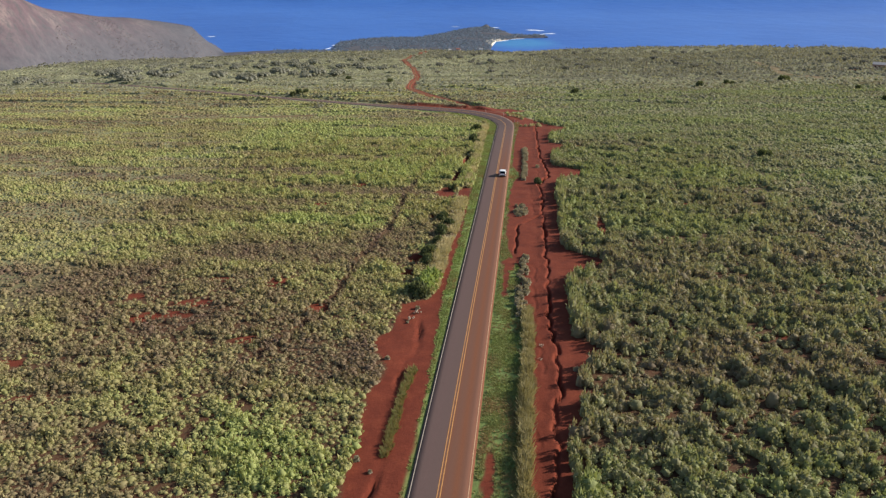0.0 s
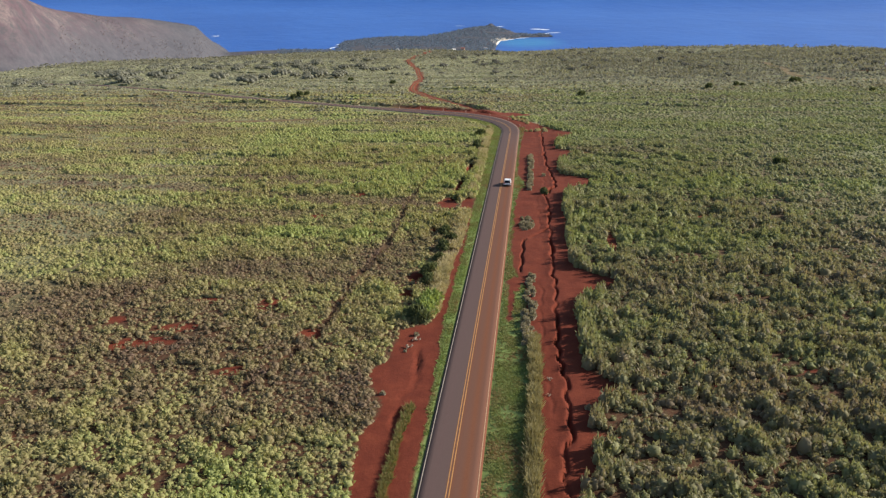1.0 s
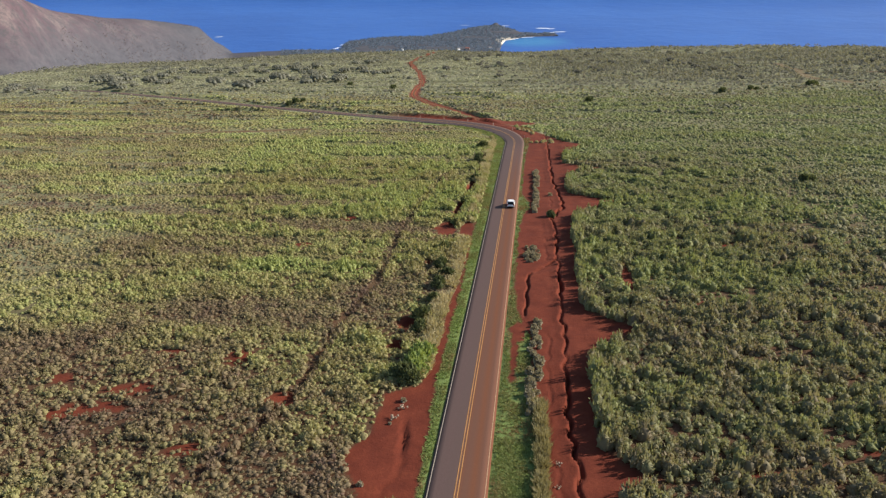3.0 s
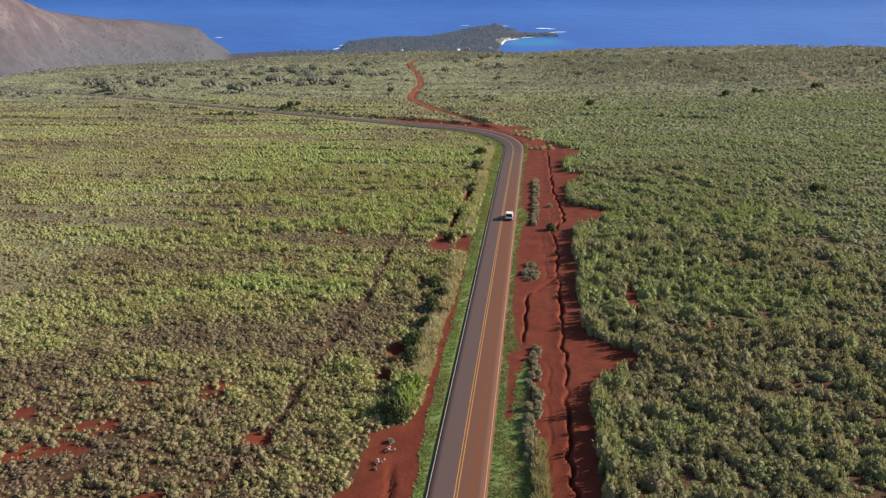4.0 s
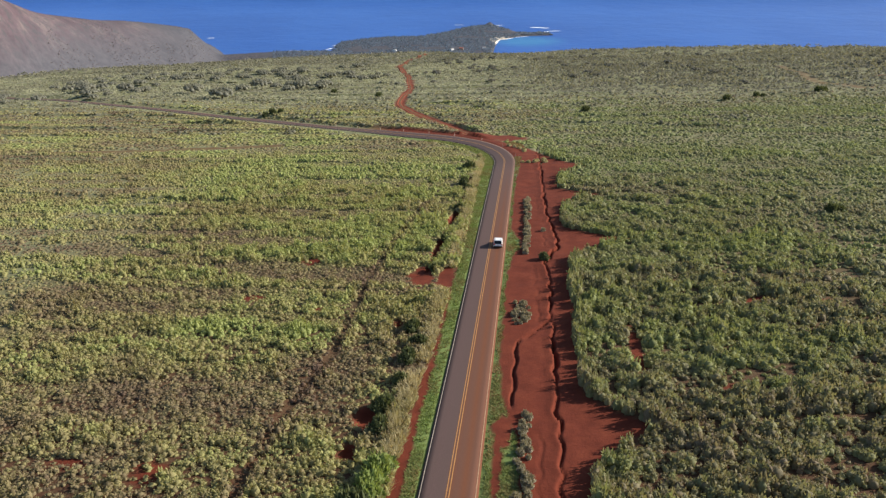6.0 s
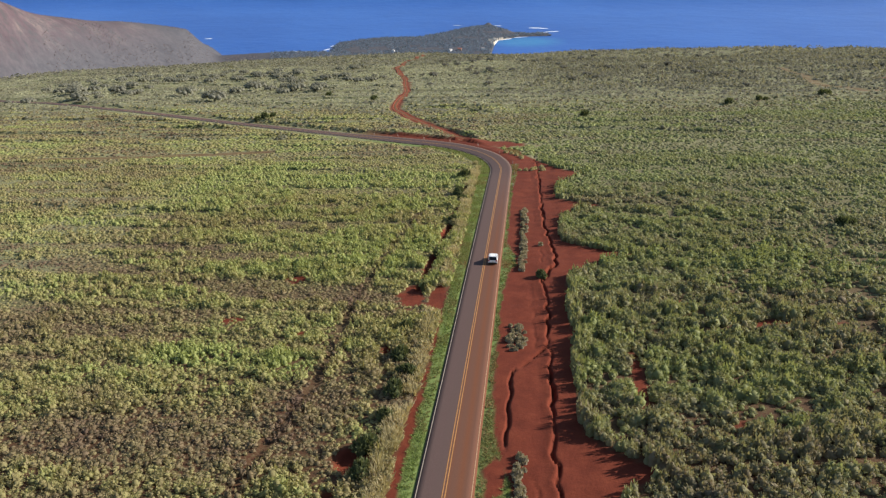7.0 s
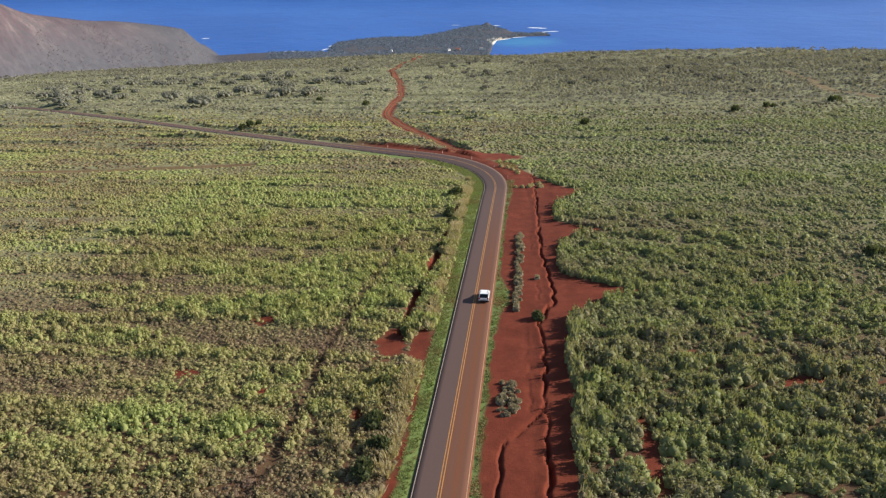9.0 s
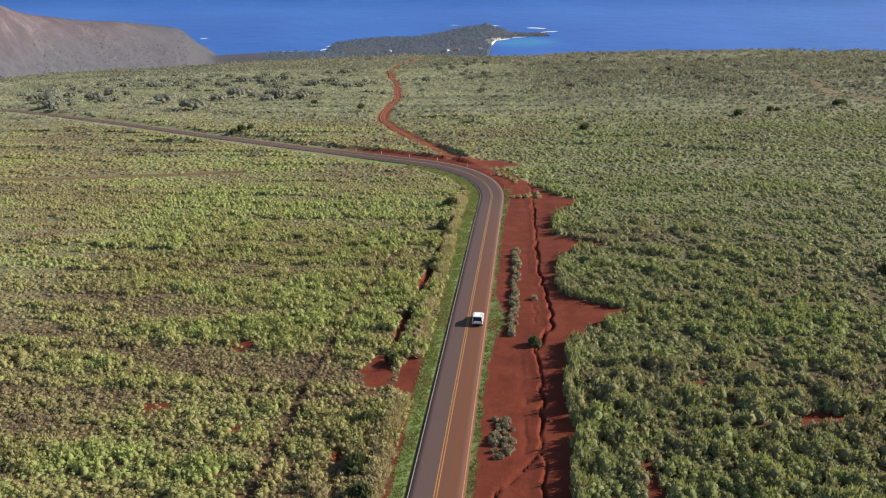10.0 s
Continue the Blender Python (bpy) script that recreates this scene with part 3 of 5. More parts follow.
for name, lo, hi, mat, text in (("edge_line", -3.23, -3.14, WHITE_LINE, "worn white edge line"), ("edge_line", 3.12, 3.22, DUSTY_LINE, "worn dusty edge line"),
                                ("centre_line", -0.22, -0.11, YELLOW_LINE, "solid yellow centre line"), ("centre_line", 0.11, 0.22, YELLOW_LINE, "solid yellow centre line")):
    tagged(new(name, ribbon(name, [lo, hi], 0.052, mat)), text, "road marking", kind="structure")


# ======== the dirt tracks ========
def rut_material():
    m, n, l, p = material("rutted_red_earth")
    u, fine, mid = attr(n, "across"), noise_node(n, l, 2.2, 5, 0.7), noise_node(n, l, 0.25, 5)
    soil = ramp(n, l, mid, (0.3, (0.12, 0.026, 0.014)), (0.7, (0.21, 0.055, 0.028)))
    worn = ramp(n, l, fine, (0.3, (0.24, 0.068, 0.034)), (0.7, (0.30, 0.095, 0.05)))
    weeds = ramp(n, l, fine, (0.35, (0.12, 0.045, 0.024)), (0.6, (0.16, 0.12, 0.06)))
    c = mix(n, l, ramp(n, l, u, (0.10, (1, 1, 1)), (0.26, (0, 0, 0))), soil, weeds)
    c = mix(n, l, ramp(n, l, maths(n, l, "ABSOLUTE", maths(n, l, "SUBTRACT", u, 0.45)), (0.10, (1, 1, 1)), (0.2, (0, 0, 0))), c, worn)
    l.new(c, p.inputs["Base Color"])
    p.inputs["Roughness"].default_value = 0.95
    p.inputs["Specular IOR Level"].default_value = 0.12
    bump(n, l, p, fine, 0.5, 0.2)
    return m


RUTS = rut_material()


def build_track(pts, wide, label):
    """Two wheel ruts with a weedy crown between them, sunk between rough shoulders."""
    pts = np.array(pts, float)
    run = np.concatenate([[0], np.cumsum(np.hypot(*np.diff(pts, axis=0).T))])
    s = np.arange(0, run[-1], 2.0)
    soft = np.ones(13) / 13
    cx, cy = (np.convolve(np.pad(np.interp(s, run, pts[:, k]), 6, mode="edge"), soft, "valid") for k in (0, 1))
    cx = cx + 2.2 * (fnoise(s, 0 * s, 26, 46) - 0.5)
    tx, ty = np.gradient(cx), np.gradient(cy)
    q = np.hypot(tx, ty)
    k = np.array((-1.0, -0.8, -0.62, -0.45, -0.3, -0.12, 0.12, 0.3, 0.45, 0.62, 0.8, 1.0))
    half = wide * (0.8 + 0.5 * fnoise(s, 0 * s, 14, 47))
    edge = np.where(np.abs(k) == 1, 1, 0) * 0.5 * (vnoise(np.arange(len(s))[:, None] * 1.0, np.sign(k)[None, :] * 9.0, 2.0, 48) - 0.5)
    o = (k[None, :] + edge) * half[:, None]
    x, y = cx[:, None] + o * (ty / q)[:, None], cy[:, None] - o * (tx / q)[:, None]
    z = land(x.ravel(), y.ravel()).reshape(x.shape)
    z = z + 0.16 + 0.7 * step(680, 900, y) - 0.14 * step(0.16, 0.05, np.abs(np.abs(k) - 0.45))[None, :] - 0.3 * (np.abs(k) == 1)[None, :]
    n, c = x.shape
    v = np.stack([x, y, z], -1).reshape(-1, 3)
    i = (np.arange(n - 1)[:, None] * c + np.arange(c - 1)).ravel()
    tris = np.concatenate([np.stack([i, i + 1, i + c + 1], 1), np.stack([i, i + c + 1, i + c], 1)])
    me = tri_mesh("dirt_track", v, tris, RUTS)
    me.shade_smooth()
    float_attribute(me, "across", np.tile(np.abs(k), n))
    tagged(new("dirt_track", me), label, "dirt track", kind="structure")


build_track(TRACK[:-1], 2.1, "rutted red dirt track winding down the slope")

# ======== scrub: clumps of leaves over the two fields and the far slope ========
def bush(rng, sides, rings, leaves, leaf, crest=0.86):
    """A rounded bush one metre wide and high: an uneven leafy dome under small sprays. Places and triangles."""
    v, t = [], []
    for r, z in rings:
        turn = rng.random()
        for k in range(sides):
            a = 2 * math.pi * (k + turn + 0.35 * rng.random()) / sides
            q = r * (0.74 + 0.52 * rng.random())
            v.append((q * math.cos(a), q * math.sin(a), z + 0.16 * (rng.random() - 0.5) * (z > 0)))
    v.append((0.2 * (rng.random() - 0.5), 0.2 * (rng.random() - 0.5), crest + 0.12 * rng.random()))
    top = len(v) - 1
    for j in range(len(rings)):
        for k in range(sides):
            n = (k + 1) % sides
            if j == len(rings) - 1:
                t.append((j * sides + k, j * sides + n, top))
            else:
                t += [(j * sides + k, j * sides + n, (j + 1) * sides + n), (j * sides + k, (j + 1) * sides + n, (j + 1) * sides + k)]
    for _ in range(leaves):
        a, e = 2 * math.pi * rng.random(), math.asin(rng.random() ** 0.8)
        n = np.array((math.cos(a) * math.cos(e), math.sin(a) * math.cos(e), math.sin(e)))
        c = n * (0.46, 0.46, 0.62) * (0.9 + 0.2 * rng.random()) + (0, 0, 0.22)
        s = np.cross(n, rng.normal(size=3))
        s /= np.linalg.norm(s) + 1e-9
        w = leaf * (0.6 + 0.8 * rng.random())
        way = np.cross(n, s) * (rng.random() - 0.5) * 1.4 + n * 0.45 + np.array((0, 0, 0.9 * rng.random()))
        i = len(v)
        v += [tuple(c - s * w * 0.34), tuple(c + s * w * 0.34), tuple(c + way * w)]
        t += [(i, i + 1, i + 2)]
    return np.array(v), np.array(t)


def scatter(name, x, y, wide, high, tone, kinds, mat, label, category, sink=0.0):
    """Every clump of one field, joined into one mesh with a tone for each clump."""
    rng = np.random.default_rng(len(x))
    z = land(x, y) - sink
    which = rng.integers(0, len(kinds), len(x))
    a = rng.random(len(x)) * 2 * math.pi
    vs, ts, tn, base = [], [], [], 0
    for k, (v, t) in enumerate(kinds):
        i = np.nonzero(which == k)[0]
        if not len(i):
            continue
        c, s = np.cos(a[i])[:, None], np.sin(a[i])[:, None]
        w = wide[i][:, None]
        px = (v[:, 0] * c - v[:, 1] * s) * w + x[i][:, None]
        py = (v[:, 0] * s + v[:, 1] * c) * w + y[i][:, None]
        pz = v[:, 2] * high[i][:, None] + z[i][:, None]
        vs.append(np.stack([px, py, pz], -1).reshape(-1, 3))
        ts.append((t[None] + (np.arange(len(i)) * len(v))[:, None, None] + base).reshape(-1, 3))
        tn.append(np.repeat(tone[i], len(v)))
        base += len(i) * len(v)
    me = tri_mesh(name, np.concatenate(vs), np.concatenate(ts), mat)
    float_attribute(me, "tone", np.concatenate(tn))
    return tagged(new(name, me), label, category, kind="stuff")


def jittered(x0, x1, y0, y1, cell, seed):
    rng = np.random.default_rng(seed)
    x, y = np.meshgrid(np.arange(x0, x1, cell), np.arange(y0, y1, cell))
    return [(a + (rng.random(a.shape) - 0.5) * cell * 1.1).ravel() for a in (x, y)]


def furrow_gap(x, y):
    g = np.full(x.shape, 1e9)
    for line in FURROWS:
        g = np.minimum(g, near_line(x, y, line) - (2.7 if line in FURROWS[1:3] else 0.0))
    return g + 1.5 * (fnoise(x, y, 2.6, 61) - 0.42)


def blob(x, y, cx, cy, rx, ry):
    return np.exp(-(((x - cx) / rx) ** 2 + ((y - cy) / ry) ** 2))


def field_tone(x, y):
    """0 dry brown-grey, 0.5 olive, 1 bright yellow-green."""
    n = 0.6 * (fnoise(x * 0.4, y, 16, 71) - 0.5) + 0.4 * (fnoise(x, y, 5, 72) - 0.5)
    left = 0.50 + n * 1.2 - 0.24 * blob(x, y, -50.5, 120.1, 30, 20) - 0.06 * blob(x, y, -21.7, 152.3, 10, 45) + 0.36 * blob(x, y, -25.1, 89.6, 16, 9) + 0.3 * blob(x, y, -44.1, 182, 12, 6)
    left += 0.24 * blob(x, y, -44.2, 249.7, 75, 60) + 0.16 * blob(x, y, -25.5, 247.1, 22, 36) + 0.28 * blob(x, y, -27.4, 176.8, 8, 5) + 0.12 * blob(x, y, -69.7, 331.5, 80, 40) + 0.3 * blob(x, y, -12.8, 166.1, 2.5, 9)
    right = 0.59 + n * 0.95 - 0.05 * blob(x, y, 39.7, 142.3, 35, 25) + 0.24 * blob(x, y, 75.1, 343.2, 160, 130) + 0.3 * blob(x, y, 22.8, 225.8, 6, 6) + 0.15 * blob(x, y, 42, 90.3, 30, 12)
    side = step(-60, 60, x)
    far = step(400, 560, y) * (-0.5 + 1.5 * side) + 1.0 * step(490, 560, y) * side
    left = left + 0.05 * step(265, 310, y)
    east = np.where(y < 335, x > 0, step(-45, 45, x + 50 * (fnoise(x, y, 20, 74) - 0.5)))
    return np.clip(left + (right - left) * east - 0.19 * far, 0.02, 0.98)


def bands(x, y):
    """Long low strips of taller growth lying across the slope, 0 between them and 1 within."""
    n = fnoise(x * 0.11, y + 0.06 * x, 5.0, 89) + 0.10 * (fnoise(x, y, 2.4, 90) - 0.5)
    return 0.5 + (step(0.44, 0.52, n) - 0.5) * (0.35 + 0.65 * step(150, 230, y))


def open_ground(x, y):
    """True where scrub may stand."""
    off = road_offset(x, y)
    inside = (y < 345) & (x > -30)
    ok = np.where(inside, (x < shrub_edge_left(y)) | (x > shrub_edge_right(y)), (off > 5.5) | (off < -8 + 2 * vnoise(x, y, 4, 62)))
    stray = (lattice(np.floor(x * 3), np.floor(y * 3), 5) > 0.75) & (np.abs(x) > 20) & (y < 340)
    ok &= (off > 3) | (y < 290) | (off < -7.0 - 1.0 * vnoise(x, y, 3, 63))
    return ok & (bare(x, y) < 0.45 + 0.6 * stray)


def build_scrub():
    rng = np.random.default_rng(5)
    full, half = ((0.40, -0.08), (0.45, 0.24), (0.29, 0.53)), ((0.42, -0.08), (0.36, 0.40))
    small = [bush(rng, 4, half, 16, 0.29, 0.64) for _ in range(16)]
    large = [bush(rng, 5, full, 26, 0.26, 0.70) for _ in range(16)]
    middle = [bush(rng, 4, half, 6, 0.32, 0.64) for _ in range(12)]
    distant = [bush(rng, 4, half[:1], 4, 0.36, 0.6) for _ in range(12)]
    leaf_kinds = (small, large, middle, distant)

    def planted(x0, x1, y0, y1, cell, seed, keep, thin, fade=0, fade_out=0, only=None):
        x, y = jittered(x0, x1, y0, y1, cell, seed)
        wedge = (x > 6 - np.minimum(1.0 * (y - 14), 26 + 0.80 * (y - 18))) & (x < 14 + 0.62 * (y - 14))
        if only:
            wedge &= only(x, y)
        x, y = x[wedge], y[wedge]
        r = np.random.default_rng(seed + 1)
        stay = r.random(len(x)) < keep * (1 - thin * step(0.55, 0.25, fnoise(x, y, 11, 81))) * (1 - 0.30 * blob(x, y, -50.6, 118.1, 30, 22)) * (step(y0, y0 + fade, y) if fade else 1) * (step(y1, y1 - fade_out, y) if fade_out else 1)
        x, y = x[stay], y[stay]
        ok = open_ground(x, y) & (furrow_gap(x, y) > 0.6 * max(1.0, cell * 0.75))
        x, y = x[ok], y[ok]
        return x, y, np.random.default_rng(seed + 2)

    close = lambda x, y: (np.abs(x + 8) + 26 * (lattice(np.floor(x * 1.7), np.floor(y * 1.7), 9) - 0.5) < 72) & (y + 30 * (lattice(np.floor(x * 1.9), np.floor(y * 1.9), 4) - 0.5) < 278)
    beyond = lambda x, y: ~close(x, y)

    # the left-hand field: knee-high, wavy, with drier streaks
    for cell, seed, kind, only, grow in ((0.72, 91, 0, close, 0.96), (0.92, 99, 2, beyond, 1.1)):
        x, y, r = planted(-420, -5, 66, 335, cell, seed, 0.97, 0.3, only=only)
        band = bands(x, y)
        swell = (0.75 + 0.5 * fnoise(x, y, 6, 82)) * (0.5 + 1.0 * step(0.3, 0.72, fnoise(x, y, 1.9, 79))) * np.exp(0.2 * r.normal(size=len(x)).clip(-2, 1.6))
        tn = field_tone(x, y) - (0.26 - 0.08 * step(230, 280, y)) * (1 - band) * step(120, 200, y)
        # browner tone along the first furrow paints in its line of shade
        tn = tn - 0.28 * step(1.5, 0.7, near_line(x, y, FURROWS[0]))
        crest = 0.55 * step(0.9, 0.3, near_line(x - 0.9, y, FURROWS[0]))
        high = (0.44 + 0.36 * r.random(len(x))) * swell * (0.8 + 0.5 * tn) * (0.55 + 0.75 * band) * (1 - 0.2 * (kind == 2)) + crest
        scatter("low_scrub", x, y, (0.86 + 0.44 * r.random(len(x))) * (0.5 + 0.5 * swell) * grow, high, tn + (0.18 if kind == 0 else 0.14) * (r.random(len(x)) - 0.5), leaf_kinds[kind], SCRUB_LEFT, "low yellow-green scrub thinning to dry brown growth", "scrub")
    # the right-hand field: waist-high lumps with dark gaps
    for cell, seed, kind, only, grow in ((0.84, 95, 1, close, 0.96), (1.0, 98, 2, beyond, 1.0)):
        x, y, r = planted(12, 330, 66, 335, cell, seed, 0.97, 0.15, only=only)
        lump = step(0.28, 0.72, fnoise(x, y, 2.3, 78))
        ok = (lump > 0.05) | (r.random(len(x)) < 0.35)
        x, y, lump = x[ok], y[ok], lump[ok]
        band = bands(x + 300, y)
        swell = (0.72 + 0.6 * fnoise(x, y, 5, 83)) * (0.5 + 1.0 * lump) * np.exp(0.22 * r.normal(size=len(x)).clip(-2, 1.6))
        high = (0.72 + 0.55 * r.random(len(x))) * swell * (1 - 0.3 * step(180, 260, y)) * (1 - 0.15 * (kind == 2)) * (0.82 + 0.3 * band) + 1.1 * step(3.0, 0.5, x - shrub_edge_right(y))
        scatter("bushy_scrub", x, y, (1.06 + 0.5 * r.random(len(x))) * (0.4 + 0.6 * swell) * grow, high, field_tone(x, y) - 0.08 * (1 - band) + (0.26 if kind == 1 else 0.14) * (r.random(len(x)) - 0.5), leaf_kinds[kind], SCRUB_RIGHT, "dense waist-high olive-green scrub with dark gaps", "scrub")
    # the same growth beside and behind the stretch that the road runs through
    x, y = jittered(-170, 170, -60, 190, 2.1, 141)
    aside = (y < 68) | (x < 6 - np.minimum(1.0 * (y - 14), 26 + 0.80 * (y - 18))) | (x > 14 + 0.62 * (y - 14))
    x, y = x[aside & open_ground(x, y)], y[aside & open_ground(x, y)]
    r = np.random.default_rng(142)
    swell = (0.72 + 0.55 * fnoise(x, y, 6, 82)) * np.exp(0.22 * r.normal(size=len(x)).clip(-2, 1.6))
    for side, mat, high, label in ((x < 0, SCRUB_LEFT, 0.7, "low yellow-green scrub on the upper slope"), (x >= 0, SCRUB_RIGHT, 1.1, "olive-green scrub on the upper slope")):
        k = side.sum()
        scatter("low_scrub", x[side], y[side], (2.0 + 0.8 * r.random(k)) * swell[side], (high + 0.5 * r.random(k)) * swell[side], field_tone(x, y)[side] + 0.2 * (r.random(k) - 0.5), leaf_kinds[3], mat, label, "scrub")
    # past the bend
    x, y, r = planted(-420, 330, 335, 540, 1.5, 101, 0.97, 0.2, 0, 150)
    swell = (0.72 + 0.55 * fnoise(x, y, 9, 84)) * np.exp(0.3 * r.normal(size=len(x)).clip(-2, 1.5))
    streak = 1 - bands(x, y)
    swell = swell * (1.1 - 0.4 * streak)
    tn = field_tone(x, y) - 0.2 * streak
    west = x + 90 * (r.random(len(x)) - 0.5) < 0
    for side, mat, high, label in ((west, SCRUB_LEFT, 0.6, "low yellow-green scrub on the slope past the bend"), (~west, SCRUB_RIGHT, 0.9, "even green scrub on the slope past the bend")):
        k = side.sum()
        scatter("low_scrub", x[side], y[side], (1.7 + 0.7 * r.random(k)) * (0.4 + 0.6 * swell[side]), (high + 0.4 * r.random(k)) * 0.62 * swell[side], tn[side] + 0.18 * (r.random(k) - 0.5), leaf_kinds[2], mat, label, "scrub")
    x, y, r = planted(-640, 420, 410, 900, 3.7, 103, 0.95, 0.45, 130)
    streak = step(0.50, 0.36, fnoise(x * 0.16, y + 0.1 * x, 8, 97))
    swell = (0.55 + 0.9 * fnoise(x, y, 22, 85)) * np.exp(0.3 * r.normal(size=len(x)).clip(-2, 1)) * (1 + 0.15 * streak)
    scatter("far_scrub", x, y, (3.0 + 1.8 * r.random(len(x))) * swell, (0.6 + 0.7 * r.random(len(x))) * swell * (1 + 0.7 * (x > 0) * step(520, 600, y)), field_tone(x, y) - 0.3 * streak + 0.15 * (r.random(len(x)) - 0.5), leaf_kinds[3], SCRUB_FAR, "dull olive scrub on the far slope", "scrub")
    x, y, r = planted(-1100, 700, 900, 1560, 8.0, 107, 0.9, 0.5, only=lambda x, y: hills(x, y) < slope(x, y) + 1)
    swell = 0.6 + 0.9 * fnoise(x, y, 50, 86)
    scatter("far_scrub", x, y, (6 + 5 * r.random(len(x))) * swell, (1.5 + 1.8 * r.random(len(x))) * swell, 0.05 + 0.3 * fnoise(x, y, 60, 70) + 0.15 * (r.random(len(x)) - 0.5), leaf_kinds[3], SCRUB_FAR, "dull olive scrub near the brink of the slope", "scrub")
    x, y, r = planted(-520, 420, 372, 1000, 3.0, 151, 0.9, 0.2)
    line = fnoise(x * 0.16, y + 0.1 * x, 9, 152) + 0.25 * (fnoise(x, y, 14, 153) - 0.5)
    ok = (np.abs(line - 0.5) < 0.022 + 0.03 * step(500, 900, y)) & (fnoise(x, y, 40, 154) > 0.40)
    x, y = x[ok], y[ok]
    scatter("far_scrub", x, y, 1.6 + 1.8 * r.random(len(x)), 0.8 + 1.0 * r.random(len(x)), 0.08 + 0.3 * r.random(len(x)), leaf_kinds[2], SCRUB_FAR, "darker bushes in broken lines over the far slope", "scrub")
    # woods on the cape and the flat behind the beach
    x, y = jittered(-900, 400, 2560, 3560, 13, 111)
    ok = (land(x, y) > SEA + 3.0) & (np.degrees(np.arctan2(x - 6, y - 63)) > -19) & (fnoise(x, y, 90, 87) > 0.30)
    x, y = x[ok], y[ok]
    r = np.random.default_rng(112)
    scatter("coast_woods", x, y, 12 + 9 * r.random(len(x)), 2.2 + 3 * r.random(len(x)), 0.2 + 0.4 * r.random(len(x)), leaf_kinds[3], COAST_LEAF_HAZED, "low woods covering the cape, blue with painted distance haze", "woods")
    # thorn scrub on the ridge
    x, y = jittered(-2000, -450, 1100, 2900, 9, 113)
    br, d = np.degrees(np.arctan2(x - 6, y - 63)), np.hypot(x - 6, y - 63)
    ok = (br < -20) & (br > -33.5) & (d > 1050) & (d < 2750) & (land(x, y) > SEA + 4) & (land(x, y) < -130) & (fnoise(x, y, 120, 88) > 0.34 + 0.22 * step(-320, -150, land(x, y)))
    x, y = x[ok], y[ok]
    scatter("ridge_scrub", x, y, 3.5 + 3.5 * r.random(len(x)), 0.8 + 1.1 * r.random(len(x)), 0.1 + 0.35 * r.random(len(x)), leaf_kinds[3], RIDGE_LEAF_HAZED, "thorn scrub on the dry ridge, greyed by painted distance haze", "scrub")


build_scrub()


# ======== grass along the road ========
def tuft(rng, blades, lean):
    v, t = [], []
    for _ in range(blades):
        a, b = 2 * math.pi * rng.random(), 2 * math.pi * rng.random()
        r = 0.35 * rng.random()
        x, y = r * math.cos(a), r * math.sin(a)
        w, k = 0.07 + 0.06 * rng.random(), lean * (0.4 + rng.random())
        i = len(v)
        v += [(x - w * math.cos(b), y - w * math.sin(b), -0.05), (x + w * math.cos(b), y + w * math.sin(b), -0.05), (x * 1.5 + k * math.cos(a), y * 1.5 + k * math.sin(a), 0.65 + 0.5 * rng.random())]
        t += [(i, i + 1, i + 2)]
    return np.array(v), np.array(t)


